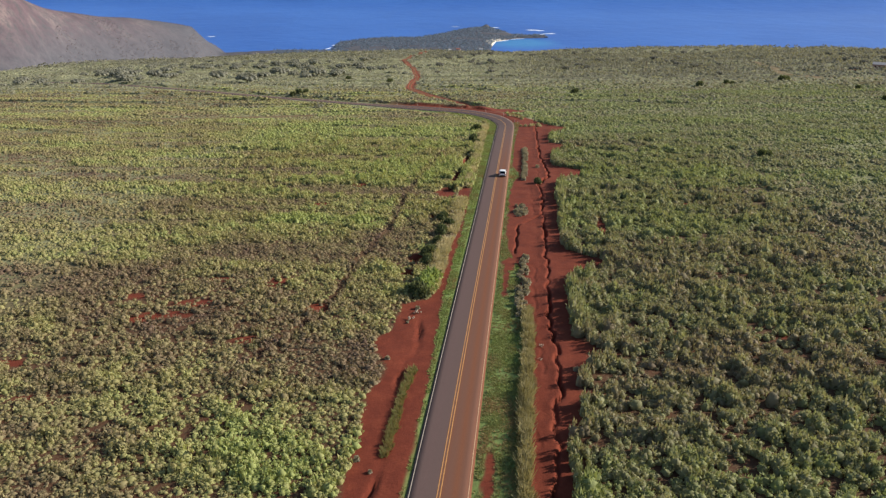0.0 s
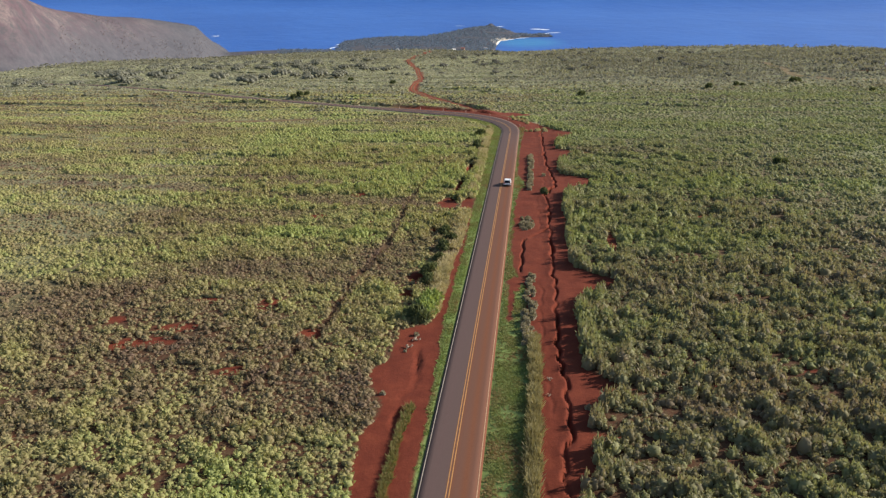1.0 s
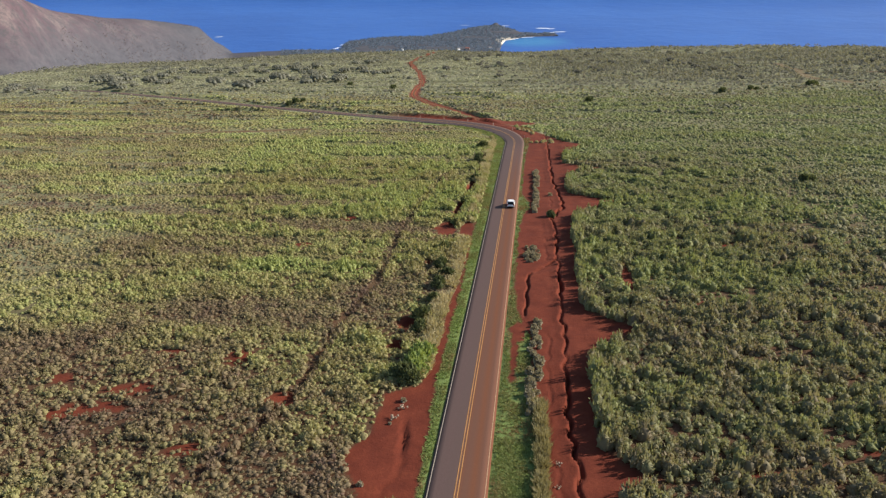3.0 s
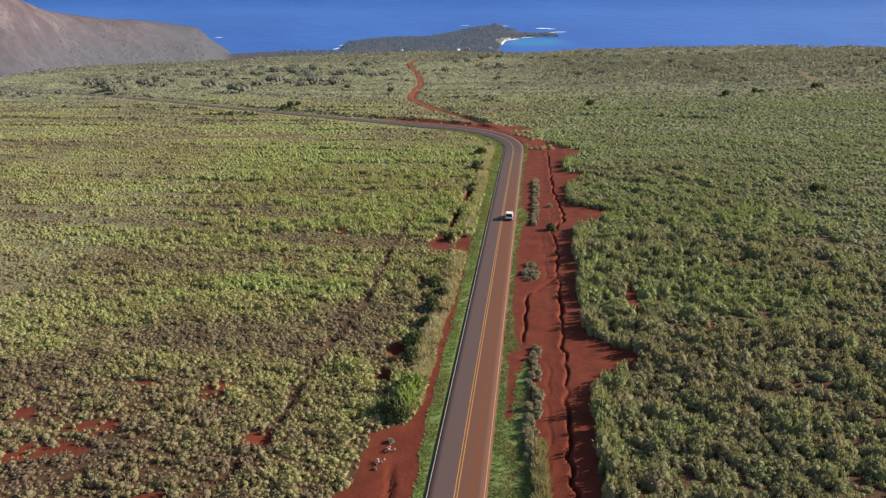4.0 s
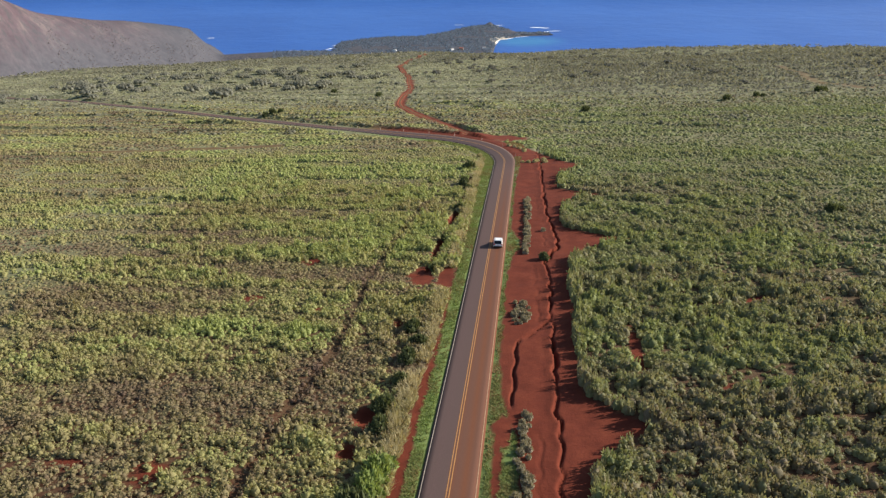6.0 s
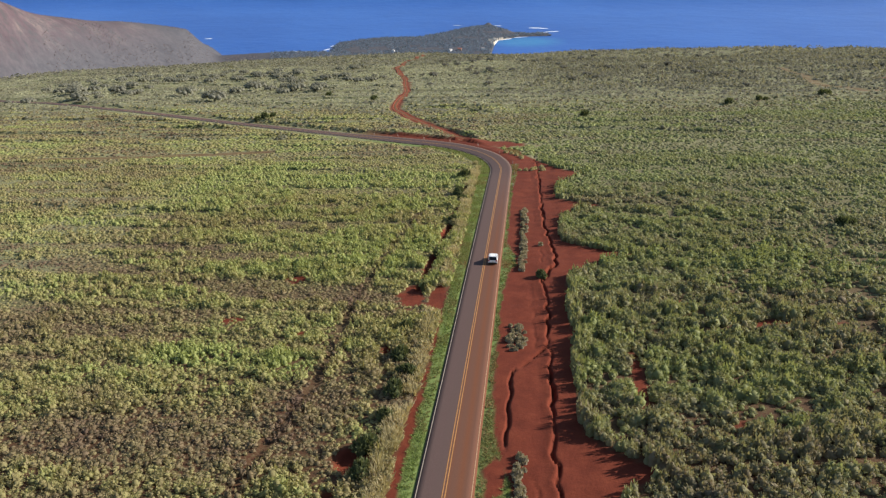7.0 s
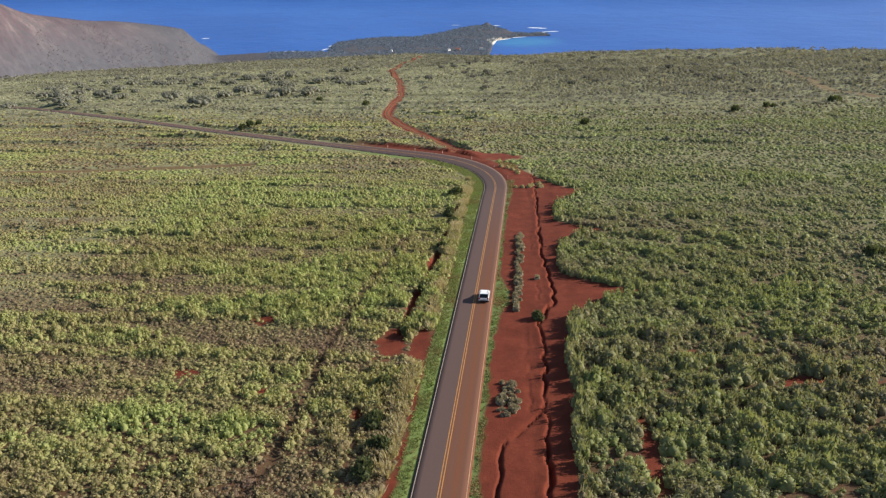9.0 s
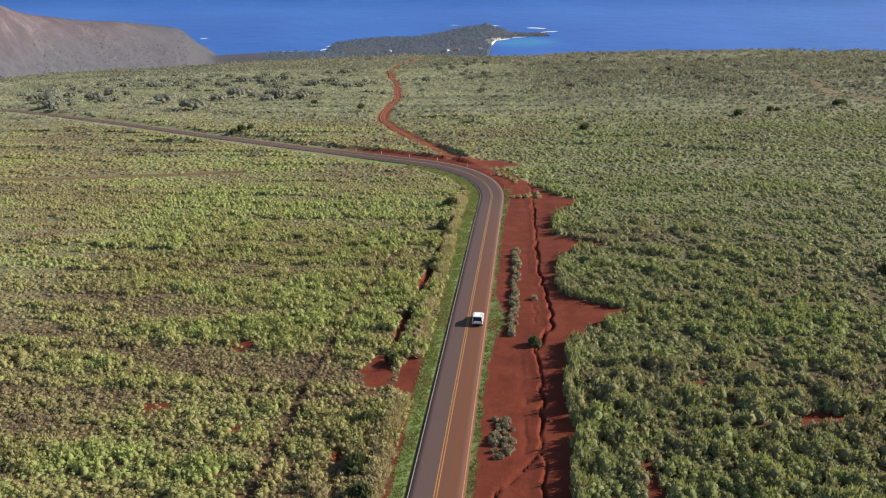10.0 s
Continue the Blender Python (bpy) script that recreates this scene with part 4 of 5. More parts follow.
def build_grass():
    rng = np.random.default_rng(17)
    tufts = [tuft(rng, 12, 0.35) for _ in range(8)]
    tall = [tuft(rng, 26, 0.45) for _ in range(8)]
    x, y = jittered(-7.5, 9, 64, 346, 0.33, 121)
    ok = (np.abs(road_offset(x, y)) > 3.75) & (bare(x, y) < 0.5) & (x > np.maximum(verge_left(y) - 0.2, shrub_edge_left(y))) & (x < verge_right(y) + 0.2)
    ok &= (rng.random(len(x)) < 0.35 + 0.65 * step(0.35, 0.55, fnoise(x, y, 3, 122)))
    x, y = x[ok], y[ok]
    tn = -0.15 + 1.1 * fnoise(x, y, 4, 123) + 0.2 * step(-3.5, -4.5, x) - 0.45 * step(280, 300, y) * (x > 0)
    scatter("verge_grass", x, y, 0.45 + 0.3 * rng.random(len(x)), 0.12 + 0.14 * rng.random(len(x)), tn, tufts, VERGE_GRASS, "short green grass on the road verges", "grass")
    # grass on the inside of the bend and beyond
    a = rng.random(2600) * TURN
    q = ROUND - 3.7 - 3.2 * rng.random(2600)
    x, y = BEND.x + q * np.cos(a), BEND.y + q * np.sin(a)
    scatter("verge_grass", x, y, 0.6 + 0.3 * rng.random(len(x)), 0.15 + 0.15 * rng.random(len(x)), 0.3 + 0.6 * rng.random(len(x)), tufts, VERGE_GRASS, "bright green grass inside the bend", "grass")
    # the tall strip of pale grass beside the right-hand ditch
    x, y = jittered(7.6, 10.2, 62, 131, 0.34, 125)
    mid = np.interp(y, [60, 124.2, 142.4, 159.4], [9.1, 9.4, 8.5, 7.7])
    thick = np.interp(y, [60, 118, 130, 158], [0.5, 0.5, 0.8, 0.8]) * (0.3 + 1.3 * fnoise(y, 0 * y, 3, 126))
    ok = np.abs(x - mid) < thick
    x, y = x[ok], y[ok]
    scatter("tall_grass", x, y, 0.8 + 0.4 * rng.random(len(x)), (0.6 + 0.9 * rng.random(len(x))) * (0.6 + 0.8 * fnoise(x, y, 2.5, 130)), 0.0 + 0.4 * rng.random(len(x)), tall, PALE_GRASS, "strip of pale chest-high grass beside the bare ditch", "tall grass")
    # pale dry grass on the left-hand bank
    x, y = jittered(-12.5, -5, 135, 330, 0.5, 127)
    ok = (x < shrub_edge_left(y) - 0.2) & (x > shrub_edge_left(y) - 2.2) & (road_offset(x, y) < -6.6) & (bare(x, y) < 0.4) & (fnoise(x, y, 4, 128) > 0.41)
    x, y = x[ok], y[ok]
    scatter("tall_grass", x, y, 0.9 + 0.5 * rng.random(len(x)), (0.6 + 0.8 * rng.random(len(x))) * (0.5 + fnoise(x, y, 3, 131)), 0.25 + 0.7 * fnoise(x, y, 4, 132), tall, PALE_GRASS, "pale dry grass on the bank beside the gullies", "tall grass")
    # the green tongue in the left-hand gully
    x, y = jittered(-8.6, -5.8, 88, 109, 0.3, 129)
    mid = np.interp(y, [95.5, 103.3, 113.1], [-7.1, -7.2, -6.4])
    ok = np.abs(x - mid) < 0.75 * fnoise(x, y, 2.2, 133)
    x, y = x[ok], y[ok]
    scatter("gully_grass", x, y, 0.5 + 0.3 * rng.random(len(x)), 0.4 + 0.3 * rng.random(len(x)), 0.1 + 0.4 * rng.random(len(x)), tall, VERGE_GRASS, "tongue of grey-green grass in the gully", "grass")


build_grass()


# ======== solids for the things ========
def box(bm, c, s, bevel=0.0, taper=1.0):
    """A box about c of size s; its top drawn in by taper."""
    made = bmesh.ops.create_cube(bm, size=1.0)["verts"]
    for v in made:
        k = taper if v.co.z > 0 else 1.0
        v.co = Vector((c[0] + v.co.x * s[0] * k, c[1] + v.co.y * s[1] * k, c[2] + v.co.z * s[2]))
    if bevel:
        bmesh.ops.bevel(bm, geom=list({e for v in made for e in v.link_edges}), offset=bevel, segments=2, affect="EDGES", profile=0.6)


def rod(bm, a, b, r0, r1, sides=8):
    """A tapered rod from a to b."""
    a, b = Vector(a), Vector(b)
    m = Matrix.Translation((a + b) / 2) @ (b - a).to_track_quat("Z", "Y").to_matrix().to_4x4()
    bmesh.ops.create_cone(bm, cap_ends=True, segments=sides, radius1=r0, radius2=r1, depth=(b - a).length, matrix=m)


def prism(bm, outline, x0, x1, pinch=None):
    """The y-z outline drawn across from x0 to x1; pinch(z) narrows it with height."""
    pinch = pinch or (lambda z: 1.0)
    rows = [[bm.verts.new((x * pinch(z), y, z)) for y, z in outline] for x in (x0, x1)]
    bm.faces.new(rows[0])
    bm.faces.new(rows[1][::-1])
    k = len(outline)
    for i in range(k):
        j = (i + 1) % k
        bm.faces.new((rows[0][j], rows[0][i], rows[1][i], rows[1][j]))
    bmesh.ops.recalc_face_normals(bm, faces=bm.faces)


def on_ground(x, y, turn=0.0, size=1.0, sink=0.05):
    return Matrix.Translation((x, y, float(land(np.array([x]), np.array([y]))[0]) - sink)) @ Matrix.Rotation(turn, 4, "Z") @ Matrix.Diagonal((size, size, size, 1))


def thing(name, label, category, group=""):
    return tagged(new(name), label, category, group)


# ======== plants that stand alone ========
def crown_mesh(name, rng, spread, low, high, leaves, leaf, mat, lumps):
    """Leaf sprays gathered in lumps, with gaps between, over a rough shape of the given spread and height."""
    v, t = [], []
    homes = []
    for k in range(lumps):
        a, r = 2.4 * k + rng.random(), spread * math.sqrt((k + 0.3) / lumps) * 0.78
        rise = 1 - (r / spread) ** 2 * 0.6
        homes.append((np.array((r * math.cos(a), r * math.sin(a), low + (high - low) * (0.35 + 0.5 * rise * (0.7 + 0.5 * rng.random())))), spread * (0.15 + 0.13 * rng.random())))
    base = 0
    for home, q in homes:
        w, f = bush(rng, 5, ((0.30, -0.05), (0.44, 0.22), (0.32, 0.55)), leaves // lumps, leaf / q * 0.5, 0.7)
        size = q * (2.0 + 0.5 * rng.random())
        w = w * (size, size, size * 0.72) + home - (0, 0, size * 0.36)
        v.append(w)
        t.append(f + base)
        base += len(w)
    v, t = np.concatenate(v), np.concatenate(t)
    return tri_mesh(name, v, t, mat), homes


def make_plant(name, label, category, group, mat, seed, spread, low, high, leaves, leaf, lumps, trunk):
    rng = np.random.default_rng(seed)
    top = thing(name, label, category, group)
    me, homes = crown_mesh("crown", rng, spread, low, high, leaves, leaf, mat, lumps)
    crown = new("crown", me)
    crown.parent = top
    bm = bmesh.new()
    fork = Vector((0.1 * spread * (rng.random() - 0.5), 0.1 * spread * (rng.random() - 0.5), low * 0.9 + 0.15))
    rod(bm, (0, 0, -0.25), fork, trunk, trunk * 0.75)
    for home, _ in homes[: min(7, lumps)]:
        knee = fork.lerp(Vector(home), 0.55) + Vector((0, 0, 0.08 * spread))
        rod(bm, fork, knee, trunk * 0.6, trunk * 0.38, 6)
        rod(bm, knee, Vector(home), trunk * 0.38, trunk * 0.12, 5)
    part("trunk" if trunk > 0.1 else "stems", bm, BARK, top)
    return top


def make_shrub(name, label, group, mat, seed, wide, high, leaves, leaf):
    """A dense shrub: several overlapping leafy lumps on short stems."""
    rng = np.random.default_rng(seed)
    top = thing(name, label, "shrub", group)
    vs, ts, base = [], [], 0
    bm = bmesh.new()
    for k in range(5):
        a = 2.5 * k + rng.random()
        o = np.array((math.cos(a), math.sin(a), 0)) * wide * 0.26 * (k > 0)
        v, t = bush(rng, 6, ((0.42, -0.08), (0.48, 0.26), (0.30, 0.55)), leaves, leaf * 1.35, 0.7)
        size = np.array((wide * 0.75, wide * 0.75, high * (1.0 if k == 0 else 0.65 + 0.3 * rng.random())))
        vs.append(v * size + o)
        ts.append(t + base)
        base += len(v)
        rod(bm, (o[0] * 0.4, o[1] * 0.4, -0.2), (o[0], o[1], high * 0.5), 0.05, 0.02, 5)
    crown = new("crown", tri_mesh("crown", np.concatenate(vs), np.concatenate(ts), mat))
    crown.parent = top
    part("stems", bm, BARK, top)
    return top


def plant_out(first, places, seed, lo=0.8, hi=1.2):
    """The first one goes to the first place, copies to the rest: x, y and, where told, a size."""
    rng = random.Random(seed)
    for k, (x, y, *more) in enumerate(places):
        m = on_ground(x, y, rng.random() * 6.28, more[0] if more else rng.uniform(lo, hi))
        if k == 0:
            first.matrix_basis = m
        else:
            copy_thing(first, m)


GROVE = "spreading trees below the road"
grove_a = make_plant("spreading_tree", "olive-grey spreading tree with a flat uneven crown", "tree", GROVE, GROVE_LEAF, 31, 7.4, 0.3, 6.0, 1150, 0.62, 46, 0.34)
grove_b = make_plant("spreading_tree", "low grey-green tree with an open crown", "tree", GROVE, GROVE_LEAF, 32, 6.4, 0.2, 4.8, 680, 0.62, 34, 0.28)
plant_out(grove_a, [(-304.5, 573.4, 1.05), (-188.1, 533.6, 1.1), (-225.1, 573.5, 1.0), (-288.8, 599.4, 0.9), (-187.8, 606.5, 1.1), (-155.4, 599.7, 0.95), (-139.7, 603.3, 0.9)], 1)
_r = random.Random(8)
_more = [(-337.7, 606.5, 0.9), (-194.2, 587.1, 1.0)]
while len(_more) < 120:
    _x, _y = _r.uniform(-420, -50), _r.uniform(520, 860)
    if _x < -0.30 * (_y - 330) and fnoise(np.array([_x]), np.array([_y]), 60, 93)[0] > 0.44 and min(math.hypot(_x - a, _y - b) for a, b, *_ in _more) > 8 and near_line(_x, _y, TRACK) > 9:
        _more.append((_x, _y, _r.uniform(0.45, 1.05)))
plant_out(grove_b, _more, 2)
brink_tree = make_plant("windswept_tree", "olive-grey rounded tree on the dry brink", "tree", "trees on the brink", BRINK_LEAF, 33, 4.6, 0.3, 4.2, 320, 0.7, 20, 0.22)
_more = [(264.8, 675.7, 0.9), (284.5, 711.4, 0.8)]
while len(_more) < 170:
    _x, _y = _r.uniform(-90, 470), _r.uniform(560, 1200)
    if _x < 0.52 * (_y - 18) and fnoise(np.array([_x]), np.array([_y]), 90, 94)[0] > 0.46 and min(math.hypot(_x - a, _y - b) for a, b, *_ in _more) > 9 and min(near_line(_x, _y, TRACK), near_line(_x, _y, SIDE_TRACK)) > 9:
        _more.append((_x, _y, _r.uniform(0.3, 1.1)))
plant_out(brink_tree, _more, 3)

field_bush = make_shrub("field_bush", "dark green bush standing above the even scrub", "dark bushes in the field", DARK_LEAF, 34, 3.6, 3.2, 60, 0.24)
plant_out(field_bush, [(33.4, 429.1, 0.99), (106.3, 467.4, 0.95), (124.2, 481.1, 0.90), (128.2, 483.1, 0.60), (160.5, 496.1, 1.16), (163.4, 498.1, 1.03), (80.3, 250.5, 0.83), (82.1, 250.9, 0.66), (181.4, 438.1, 0.77), (171.6, 384, 0.86), (-120.9, 434.7, 0.95), (-117.6, 437.8, 0.77), (-123.8, 432.8, 0.77), (-120.1, 554.4, 1.03), (-84.4, 522.8, 1.03)], 4)
dark_shrub = make_shrub("roadside_bush", "dark leafy bush at the edge of the bare ground", "dark bushes by the road", DARK_LEAF, 35, 2.8, 2.1, 80, 0.22)
plant_out(dark_shrub, [(-10.3, 136.2, 1.15), (-9.2, 134.9, 0.8), (-10.8, 157.1, 0.85), (-10.1, 151.9, 0.8), (-10.9, 301.6, 1.0), (-10.5, 281.5, 0.9), (11.8, 217.3, 0.6), (-11.3, 192.7, 0.7), (-9.5, 171.2, 0.85), (-8.9, 176.6, 0.8), (-10.5, 182.4, 0.8), (-9.4, 164.3, 0.7), (-10.5, 210.3, 0.7), (-10.1, 229.9, 0.65), (-9.6, 254.5, 0.75), (-9.1, 274.4, 0.7)], 5)
lush = make_shrub("roadside_shrub", "fresh green bush beside the dark one", "", LUSH_LEAF, 36, 2.6, 1.9, 70, 0.26)
plant_out(lush, [(-8.9, 139.9, 1.2), (-8.4, 142.8, 1.05), (-8.7, 137.6, 0.9)], 6)
grey = make_shrub("ditch_shrub", "grey-green shrub with pale tips by the bare ditch", "grey shrubs along the road", GREY_LEAF, 37, 1.7, 1.35, 46, 0.22)
_places = [(16.2, 110, 0.5), (-9.2, 129.9, 0.9), (-10, 124.2, 0.55), (-10.2, 87.1, 0.9), (-8.2, 84.9, 0.6), (-11, 111.3, 0.85), (11.7, 236.6, 1.35), (11.8, 307.9, 0.8)]
_places += [(8.3 + _r.uniform(-0.8, 0.8), 128 + 0.9 * k, _r.uniform(0.8, 1.6)) for k in range(33)]
_places += [(7.3 + 1.5 * math.sin(2.4 * k) * math.sqrt(k / 30) + _r.uniform(-0.4, 0.4), 189.8 + 5.2 * math.cos(2.4 * k) * math.sqrt(k / 30) + _r.uniform(-0.6, 0.6), _r.uniform(0.7, 1.4)) for k in range(30)]
_places += [(7.9 + _r.uniform(-0.5, 0.5), 221 + 0.9 * k, _r.uniform(0.9, 1.6)) for k in range(50)]
_bank = [(-8.4 + _r.uniform(-1.6, 1.4), 141 + 1.5 * k + _r.uniform(-1.8, 1.8), _r.choice((0.4, 0.5, 0.65, 0.85, 1.2))) for k in range(112)]
plant_out(grey, _places, 7)
pale = make_shrub("bank_shrub", "pale straw-green shrub on the bank by the verge", "pale shrubs on the bank", PALE_LEAF, 39, 1.8, 1.3, 60, 0.24)
_bend = [(0.6, 336.5, 0.81), (2.6, 334.6, 0.99), (4.4, 332.2, 0.93), (6.0, 329.4, 1.05), (6.2, 326.6, 0.74), (9.8, 309.6, 0.99), (7.8, 309.0, 0.87), (5.9, 309.4, 0.68), (12.9, 310.4, 1.18), (12.6, 314.0, 0.99), (10.6, 311.2, 0.81)]  # pale shrubs outside the bend
plant_out(pale, _bend + [p for p in _bank if p[0] < shrub_edge_left(p[1]) - 0.6 and road_offset(*p[:2]) < -7 and bare(np.array([p[0]]), np.array([p[1]]))[0] < 0.4], 10)
straw = make_plant("dead_branches", "bleached dead branches lying on red soil", "branches", "", STRAW, 38, 0.8, 0.05, 0.45, 60, 0.12, 5, 0.05)
plant_out(straw, [(-9.7, 125.4, 1.1), (-9, 128, 1.0), (11.3, 117.2, 0.7), (11.2, 112.9, 0.6)], 9)


# ======== car ========
def build_car():
    car = thing("car", "compact white sport utility car on the road", "car")
    bm = bmesh.new()
    prism(bm, [(-2.1, 0.32), (-2.14, 0.62), (-2.08, 0.98), (0.75, 1.0), (1.35, 0.95), (2.0, 0.82), (2.12, 0.6), (2.1, 0.32), (1.75, 0.24), (-1.75, 0.24)], -0.92, 0.92, lambda z: 1.0 - 0.05 * max(0, z - 0.6))
    bmesh.ops.bevel(bm, geom=bm.edges[:], offset=0.05, segments=2, affect="EDGES")
    part("body", bm, CAR_WHITE, car, "white painted body")
    bm = bmesh.new()
    prism(bm, [(-2.02, 0.97), (-1.62, 1.66), (0.1, 1.68), (0.95, 0.97)], -0.86, 0.86, lambda z: 1.0 - 0.22 * (z - 0.97))
    part("windows", bm, GLASS, car, "dark tinted windows")
    bm = bmesh.new()
    prism(bm, [(-1.72, 1.62), (-1.66, 1.73), (-1.2, 1.77), (-0.1, 1.77), (0.18, 1.72), (0.2, 1.64)], -0.80, 0.80)
    bmesh.ops.bevel(bm, geom=bm.edges[:], offset=0.03, segments=2, affect="EDGES")
    roof = part("roof", bm, CAR_WHITE, car)
    for s in (-1, 1):
        bm = bmesh.new()
        rod(bm, (s * 0.62, -1.4, 1.80), (s * 0.62, -0.1, 1.80), 0.02, 0.02)
        part("roof_rail", bm, TYRE, roof, "black roof rail")
    for s in (-1, 1):
        for y0, y1 in ((-2.0, -1.62), (-1.05, -0.98), (-0.12, -0.05), (0.93, 0.14)):
            bm = bmesh.new()
            rod(bm, (s * 0.875, y0, 0.98), (s * 0.745, y1, 1.68), 0.05, 0.045, 6)
            part("pillar", bm, CAR_WHITE, car)
        bm = bmesh.new()
        box(bm, (s * 0.76, -2.1, 0.92), (0.24, 0.09, 0.3), 0.02)
        part("tail_light", bm, TAIL_RED, car, "red tail light")
        bm = bmesh.new()
        box(bm, (s * 1.0, 0.62, 1.05), (0.16, 0.1, 0.14), 0.03)
        part("mirror", bm, CAR_WHITE, car)
        for y in (-1.32, 1.32):
            tyre = bmesh.new()
            rod(tyre, (s * 0.72, y, 0.33), (s * 0.95, y, 0.33), 0.35, 0.35, 24)
            bmesh.ops.bevel(tyre, geom=tyre.edges[:], offset=0.03, segments=1, affect="EDGES")
            wheel = part("wheel", tyre, TYRE, car, "black tyre")
            rim = bmesh.new()
            rod(rim, (s * 0.93, y, 0.33), (s * 0.965, y, 0.33), 0.21, 0.19, 16)
            part("rim", rim, RIM, wheel, "silver rim")
    bm = bmesh.new()
    box(bm, (0, -2.13, 0.45), (1.7, 0.16, 0.22), 0.05)
    part("bumper", bm, TYRE, car, "dark grey rear bumper")
    bm = bmesh.new()
    box(bm, (0, -2.15, 0.72), (0.32, 0.02, 0.16), 0.004)
    part("plate", bm, RIM, car, "plain number plate")
    bm = bmesh.new()
    rod(bm, (-0.1, -1.96, 1.12), (0.42, -1.83, 1.30), 0.018, 0.012, 6)
    part("wiper", bm, TYRE, car)
    x, y = 1.75, 226.0
    fall = math.atan(float(slope(x, y - 1) - slope(x, y + 1)) / 2)
    car.matrix_basis = Matrix.Translation((x, y, float(slope(x, y)) + 0.055)) @ Matrix.Rotation(-fall, 4, "X")


build_car()


# ======== posts and poles ========
def build_posts():
    post = thing("marker_post", "slim pale marker post at the road's outer edge", "marker post", "marker posts round the bend")
    bm = bmesh.new()
    box(bm, (0, 0, 0.5), (0.10, 0.04, 1.12), 0.008)
    part("stake", bm, POST, post)
    bm = bmesh.new()
    box(bm, (0, -0.026, 0.95), (0.085, 0.012, 0.14), 0.003)
    part("reflector", bm, AMBER, post, "amber reflector")
    spots = [(4.3, 289.7), (4.4, 304), (4.5, 315.2)] + [(BEND.x + (ROUND + 4.3) * math.cos(a), BEND.y + (ROUND + 4.3) * math.sin(a)) for a in (0.17, 0.42, 0.66, 0.9)]
    spots += [(OUT.x + DIR.x * s + DIR.y * 4.3, OUT.y + DIR.y * s - DIR.x * 4.3) for s in (7, 21, 34.5, 48.5, 62)]
    for k, (x, y) in enumerate(spots):
        a = float(np.arctan2(y - BEND.y, x - BEND.x)) if y > BEND.y else 0.0
        m = on_ground(x, y, min(a, TURN))
        if k:
            copy_thing(post, m)
        else:
            post.matrix_basis = m
    pole = thing("utility_pole", "weathered wooden utility pole on the far slope", "utility pole", "poles on the slope")
    bm = bmesh.new()
    rod(bm, (0, 0, -0.6), (0, 0, 8.2), 0.3, 0.22, 10)
    part("mast", bm, BARK, pole)
    bm = bmesh.new()
    box(bm, (0, 0.16, 7.5), (2.2, 0.12, 0.14), 0.02)
    arm = part("crossarm", bm, BARK, pole)
    for x in (-0.95, -0.45, 0.45, 0.95):
        bm = bmesh.new()
        rod(bm, (x, 0.16, 7.55), (x, 0.16, 7.78), 0.05, 0.035)
        part("insulator", bm, RIM, arm)
    pole.matrix_basis = on_ground(97.0, 612.0)
    copy_thing(pole, on_ground(40.0, 594.8, 0.1, 0.7))


build_posts()


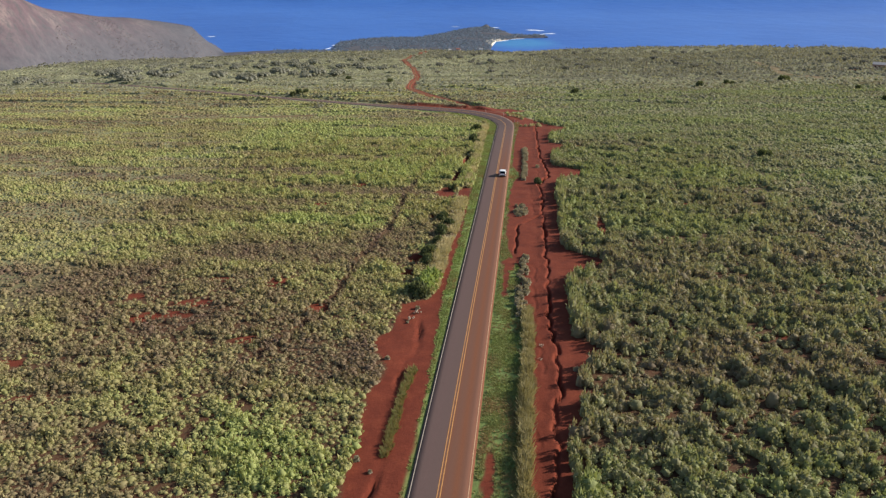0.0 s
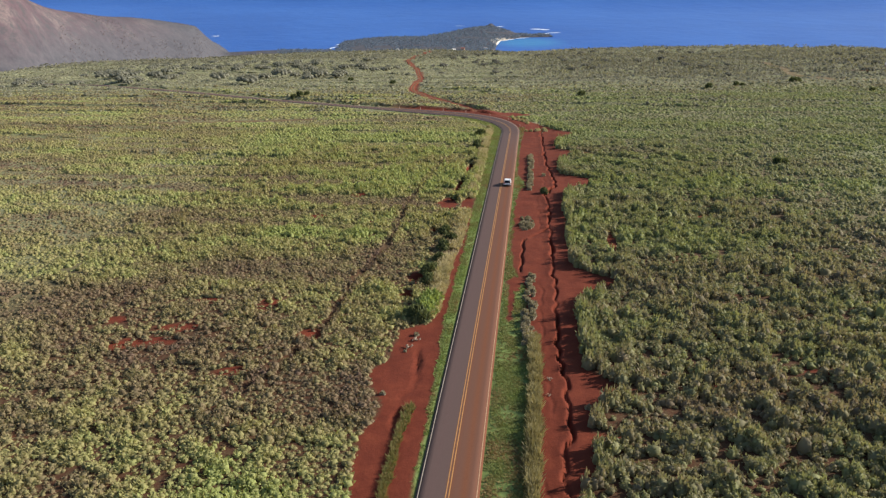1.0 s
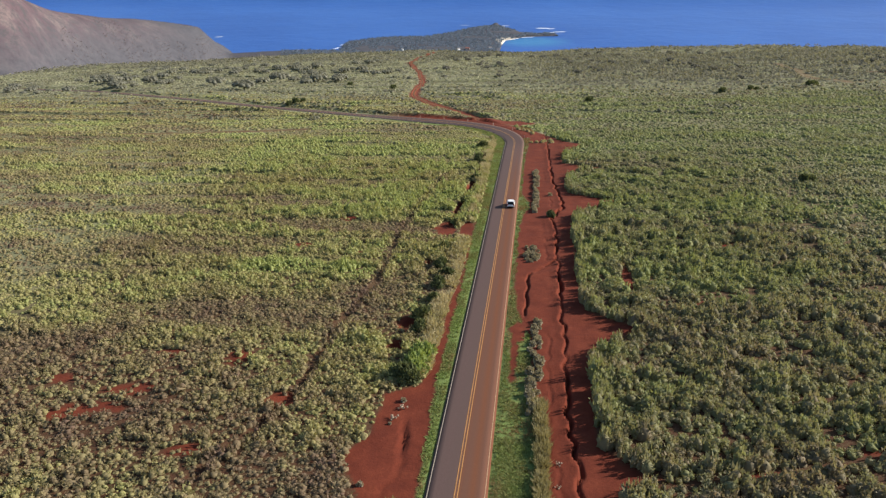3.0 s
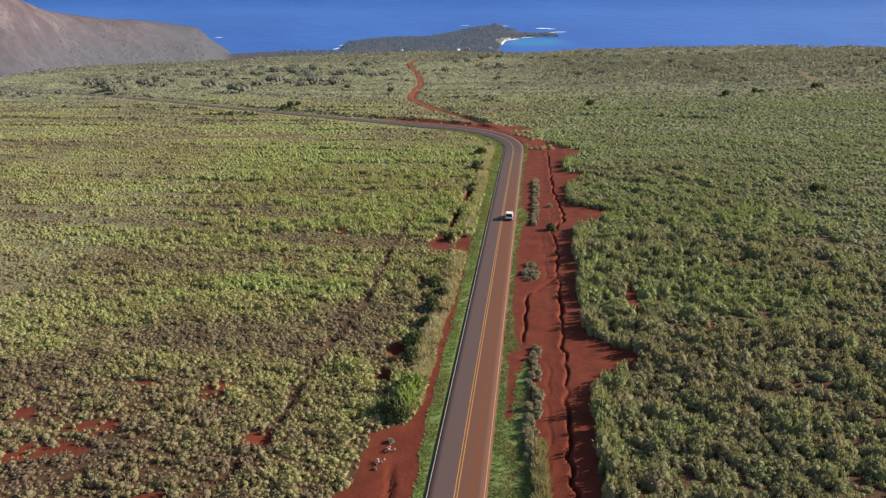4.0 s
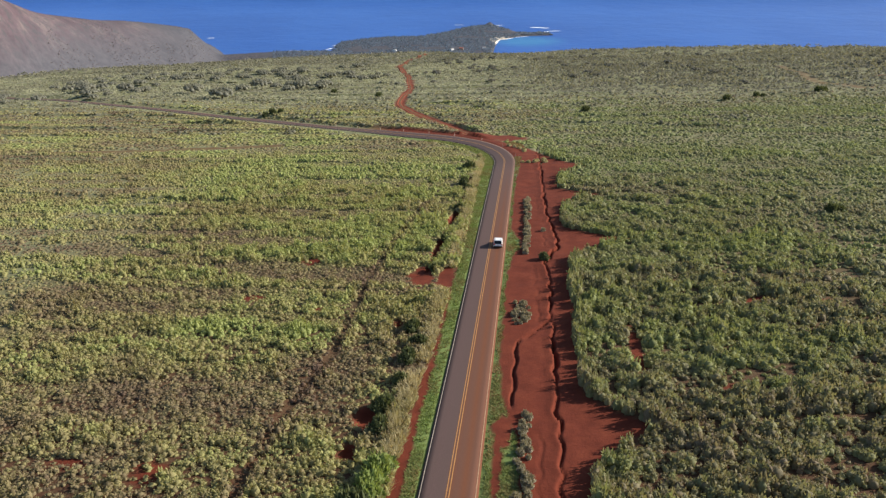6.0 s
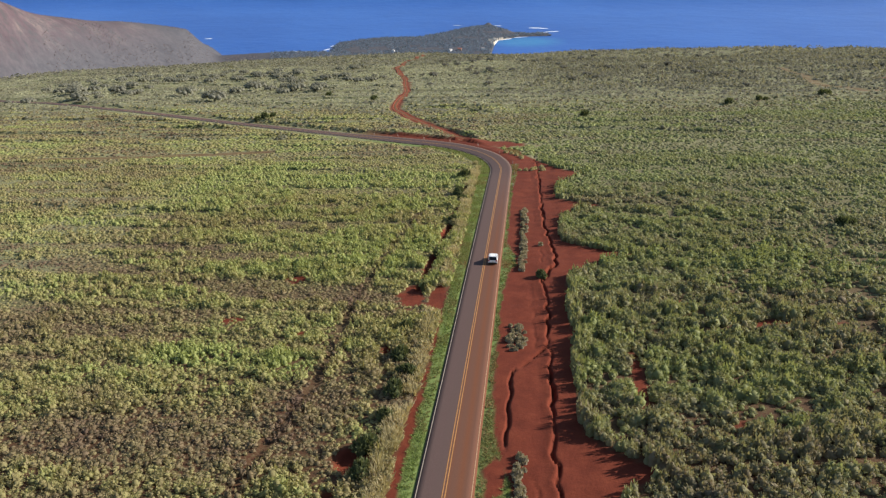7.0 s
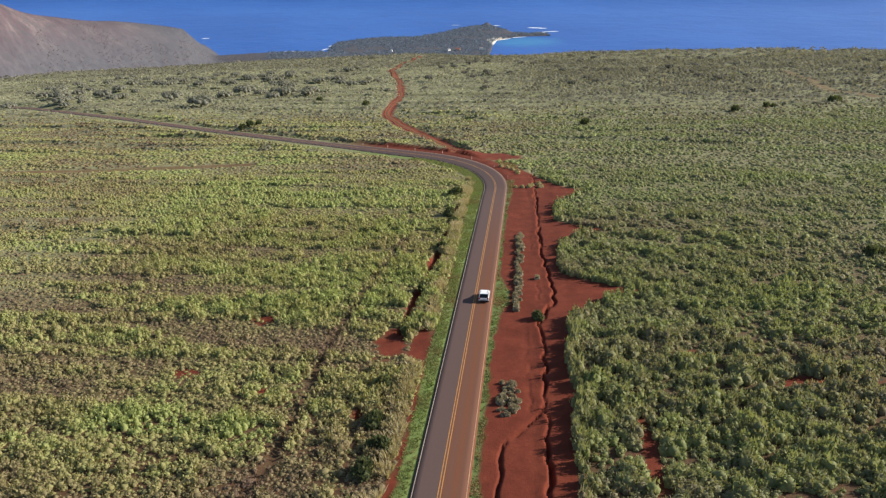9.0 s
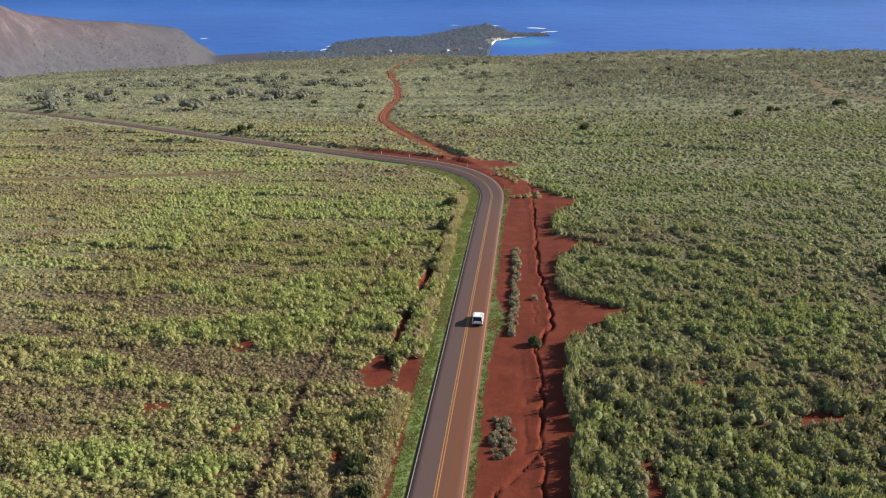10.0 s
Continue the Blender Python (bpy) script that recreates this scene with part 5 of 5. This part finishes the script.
# ======== buildings far off ========
def build_house(label, x, y, turn, w, d, h, wall, roof_mat, lift=0.0):
    house = thing("house", label, "house")
    bm = bmesh.new()
    box(bm, (0, 0, h / 2 - 1.0), (w, d, h + 2.0), 0.03)
    shell = part("wall", bm, wall, house)
    bm = bmesh.new()
    prism(bm, [(-d / 2 - 0.5, h), (0, h + d * 0.22), (d / 2 + 0.5, h), (d / 2 + 0.5, h + 0.15), (0, h + d * 0.22 + 0.15), (-d / 2 - 0.5, h + 0.15)], -w / 2 - 0.5, w / 2 + 0.5)
    part("roof", bm, roof_mat, house)
    bm = bmesh.new()
    box(bm, (-w * 0.1, -d / 2 - 0.02, 1.05), (0.95, 0.08, 2.1), 0.01)
    part("door", bm, BARK, house)
    for k in (-0.34, 0.12, 0.34):
        bm = bmesh.new()
        box(bm, (w * k, -d / 2 - 0.02, 1.6), (1.4, 0.08, 1.1), 0.01)
        part("window", bm, GLASS, house)
    house.matrix_basis = on_ground(x, y, turn)


build_house("low shed with sunlit pinkish walls on red ground", 261.7, 602.2, -0.4, 11, 6, 3.0, STUCCO, TIN)
for k, (x, y, w) in enumerate(((-249, 2850, 14), (-167, 2862, 12), (-112, 2800, 16), (-282, 2828, 13), (60, 2840, 11), (-484, 2800, 11))):
    build_house("white house near the beach among low trees", x, y, 0.3 * k, w, 12, 6, CAR_WHITE if k % 2 else STUCCO, TIN if k % 2 else ROOF_RED)


# ======== foam where the swell breaks ========
def build_surf():
    rng = np.random.default_rng(77)
    for x, y, length, width, turn in ((-334, 3646, 40, 8, 0.0), (-150, 3631, 40, 12, 0.2), (22, 3545, 60, 22, -0.1), (58, 3528, 34, 14, 0.2), (92, 3422, 62, 12, 0.3), (60, 3400, 26, 8, 0.5), (-48, 3238, 80, 4, 0.5), (-88, 3190, 50, 3, 0.9), (-1341, 3210, 34, 10, 0.4), (-748, 2928, 70, 7, 1.2), (-860, 2862, 120, 5, 0.1), (-745, 3010, 50, 6, 0.9)):
        bm = bmesh.new()
        k = 26
        ring = []
        for i in range(k):
            a = 2 * math.pi * i / k
            q = 0.65 + 0.6 * rng.random()
            px, py = q * length / 2 * math.cos(a), q * width / 2 * math.sin(a)
            ring.append((x + px * math.cos(turn) - py * math.sin(turn), y + px * math.sin(turn) + py * math.cos(turn)))
        lower = [bm.verts.new((a, b, SEA - 0.3)) for a, b in ring]
        upper = [bm.verts.new((x + (a - x) * 0.9, y + (b - y) * 0.9, SEA + 0.6)) for a, b in ring]
        mid = bm.verts.new((x, y, SEA + 1.1))
        for i in range(k):
            j = (i + 1) % k
            bm.faces.new((lower[i], lower[j], upper[j], upper[i]))
            bm.faces.new((upper[i], upper[j], mid))
        me = bpy.data.meshes.new("surf")
        bm.to_mesh(me)
        bm.free()
        me.materials.append(FOAM)
        tagged(new("surf", me), "white foam of waves breaking on rocks", "surf", kind="stuff")


build_surf()
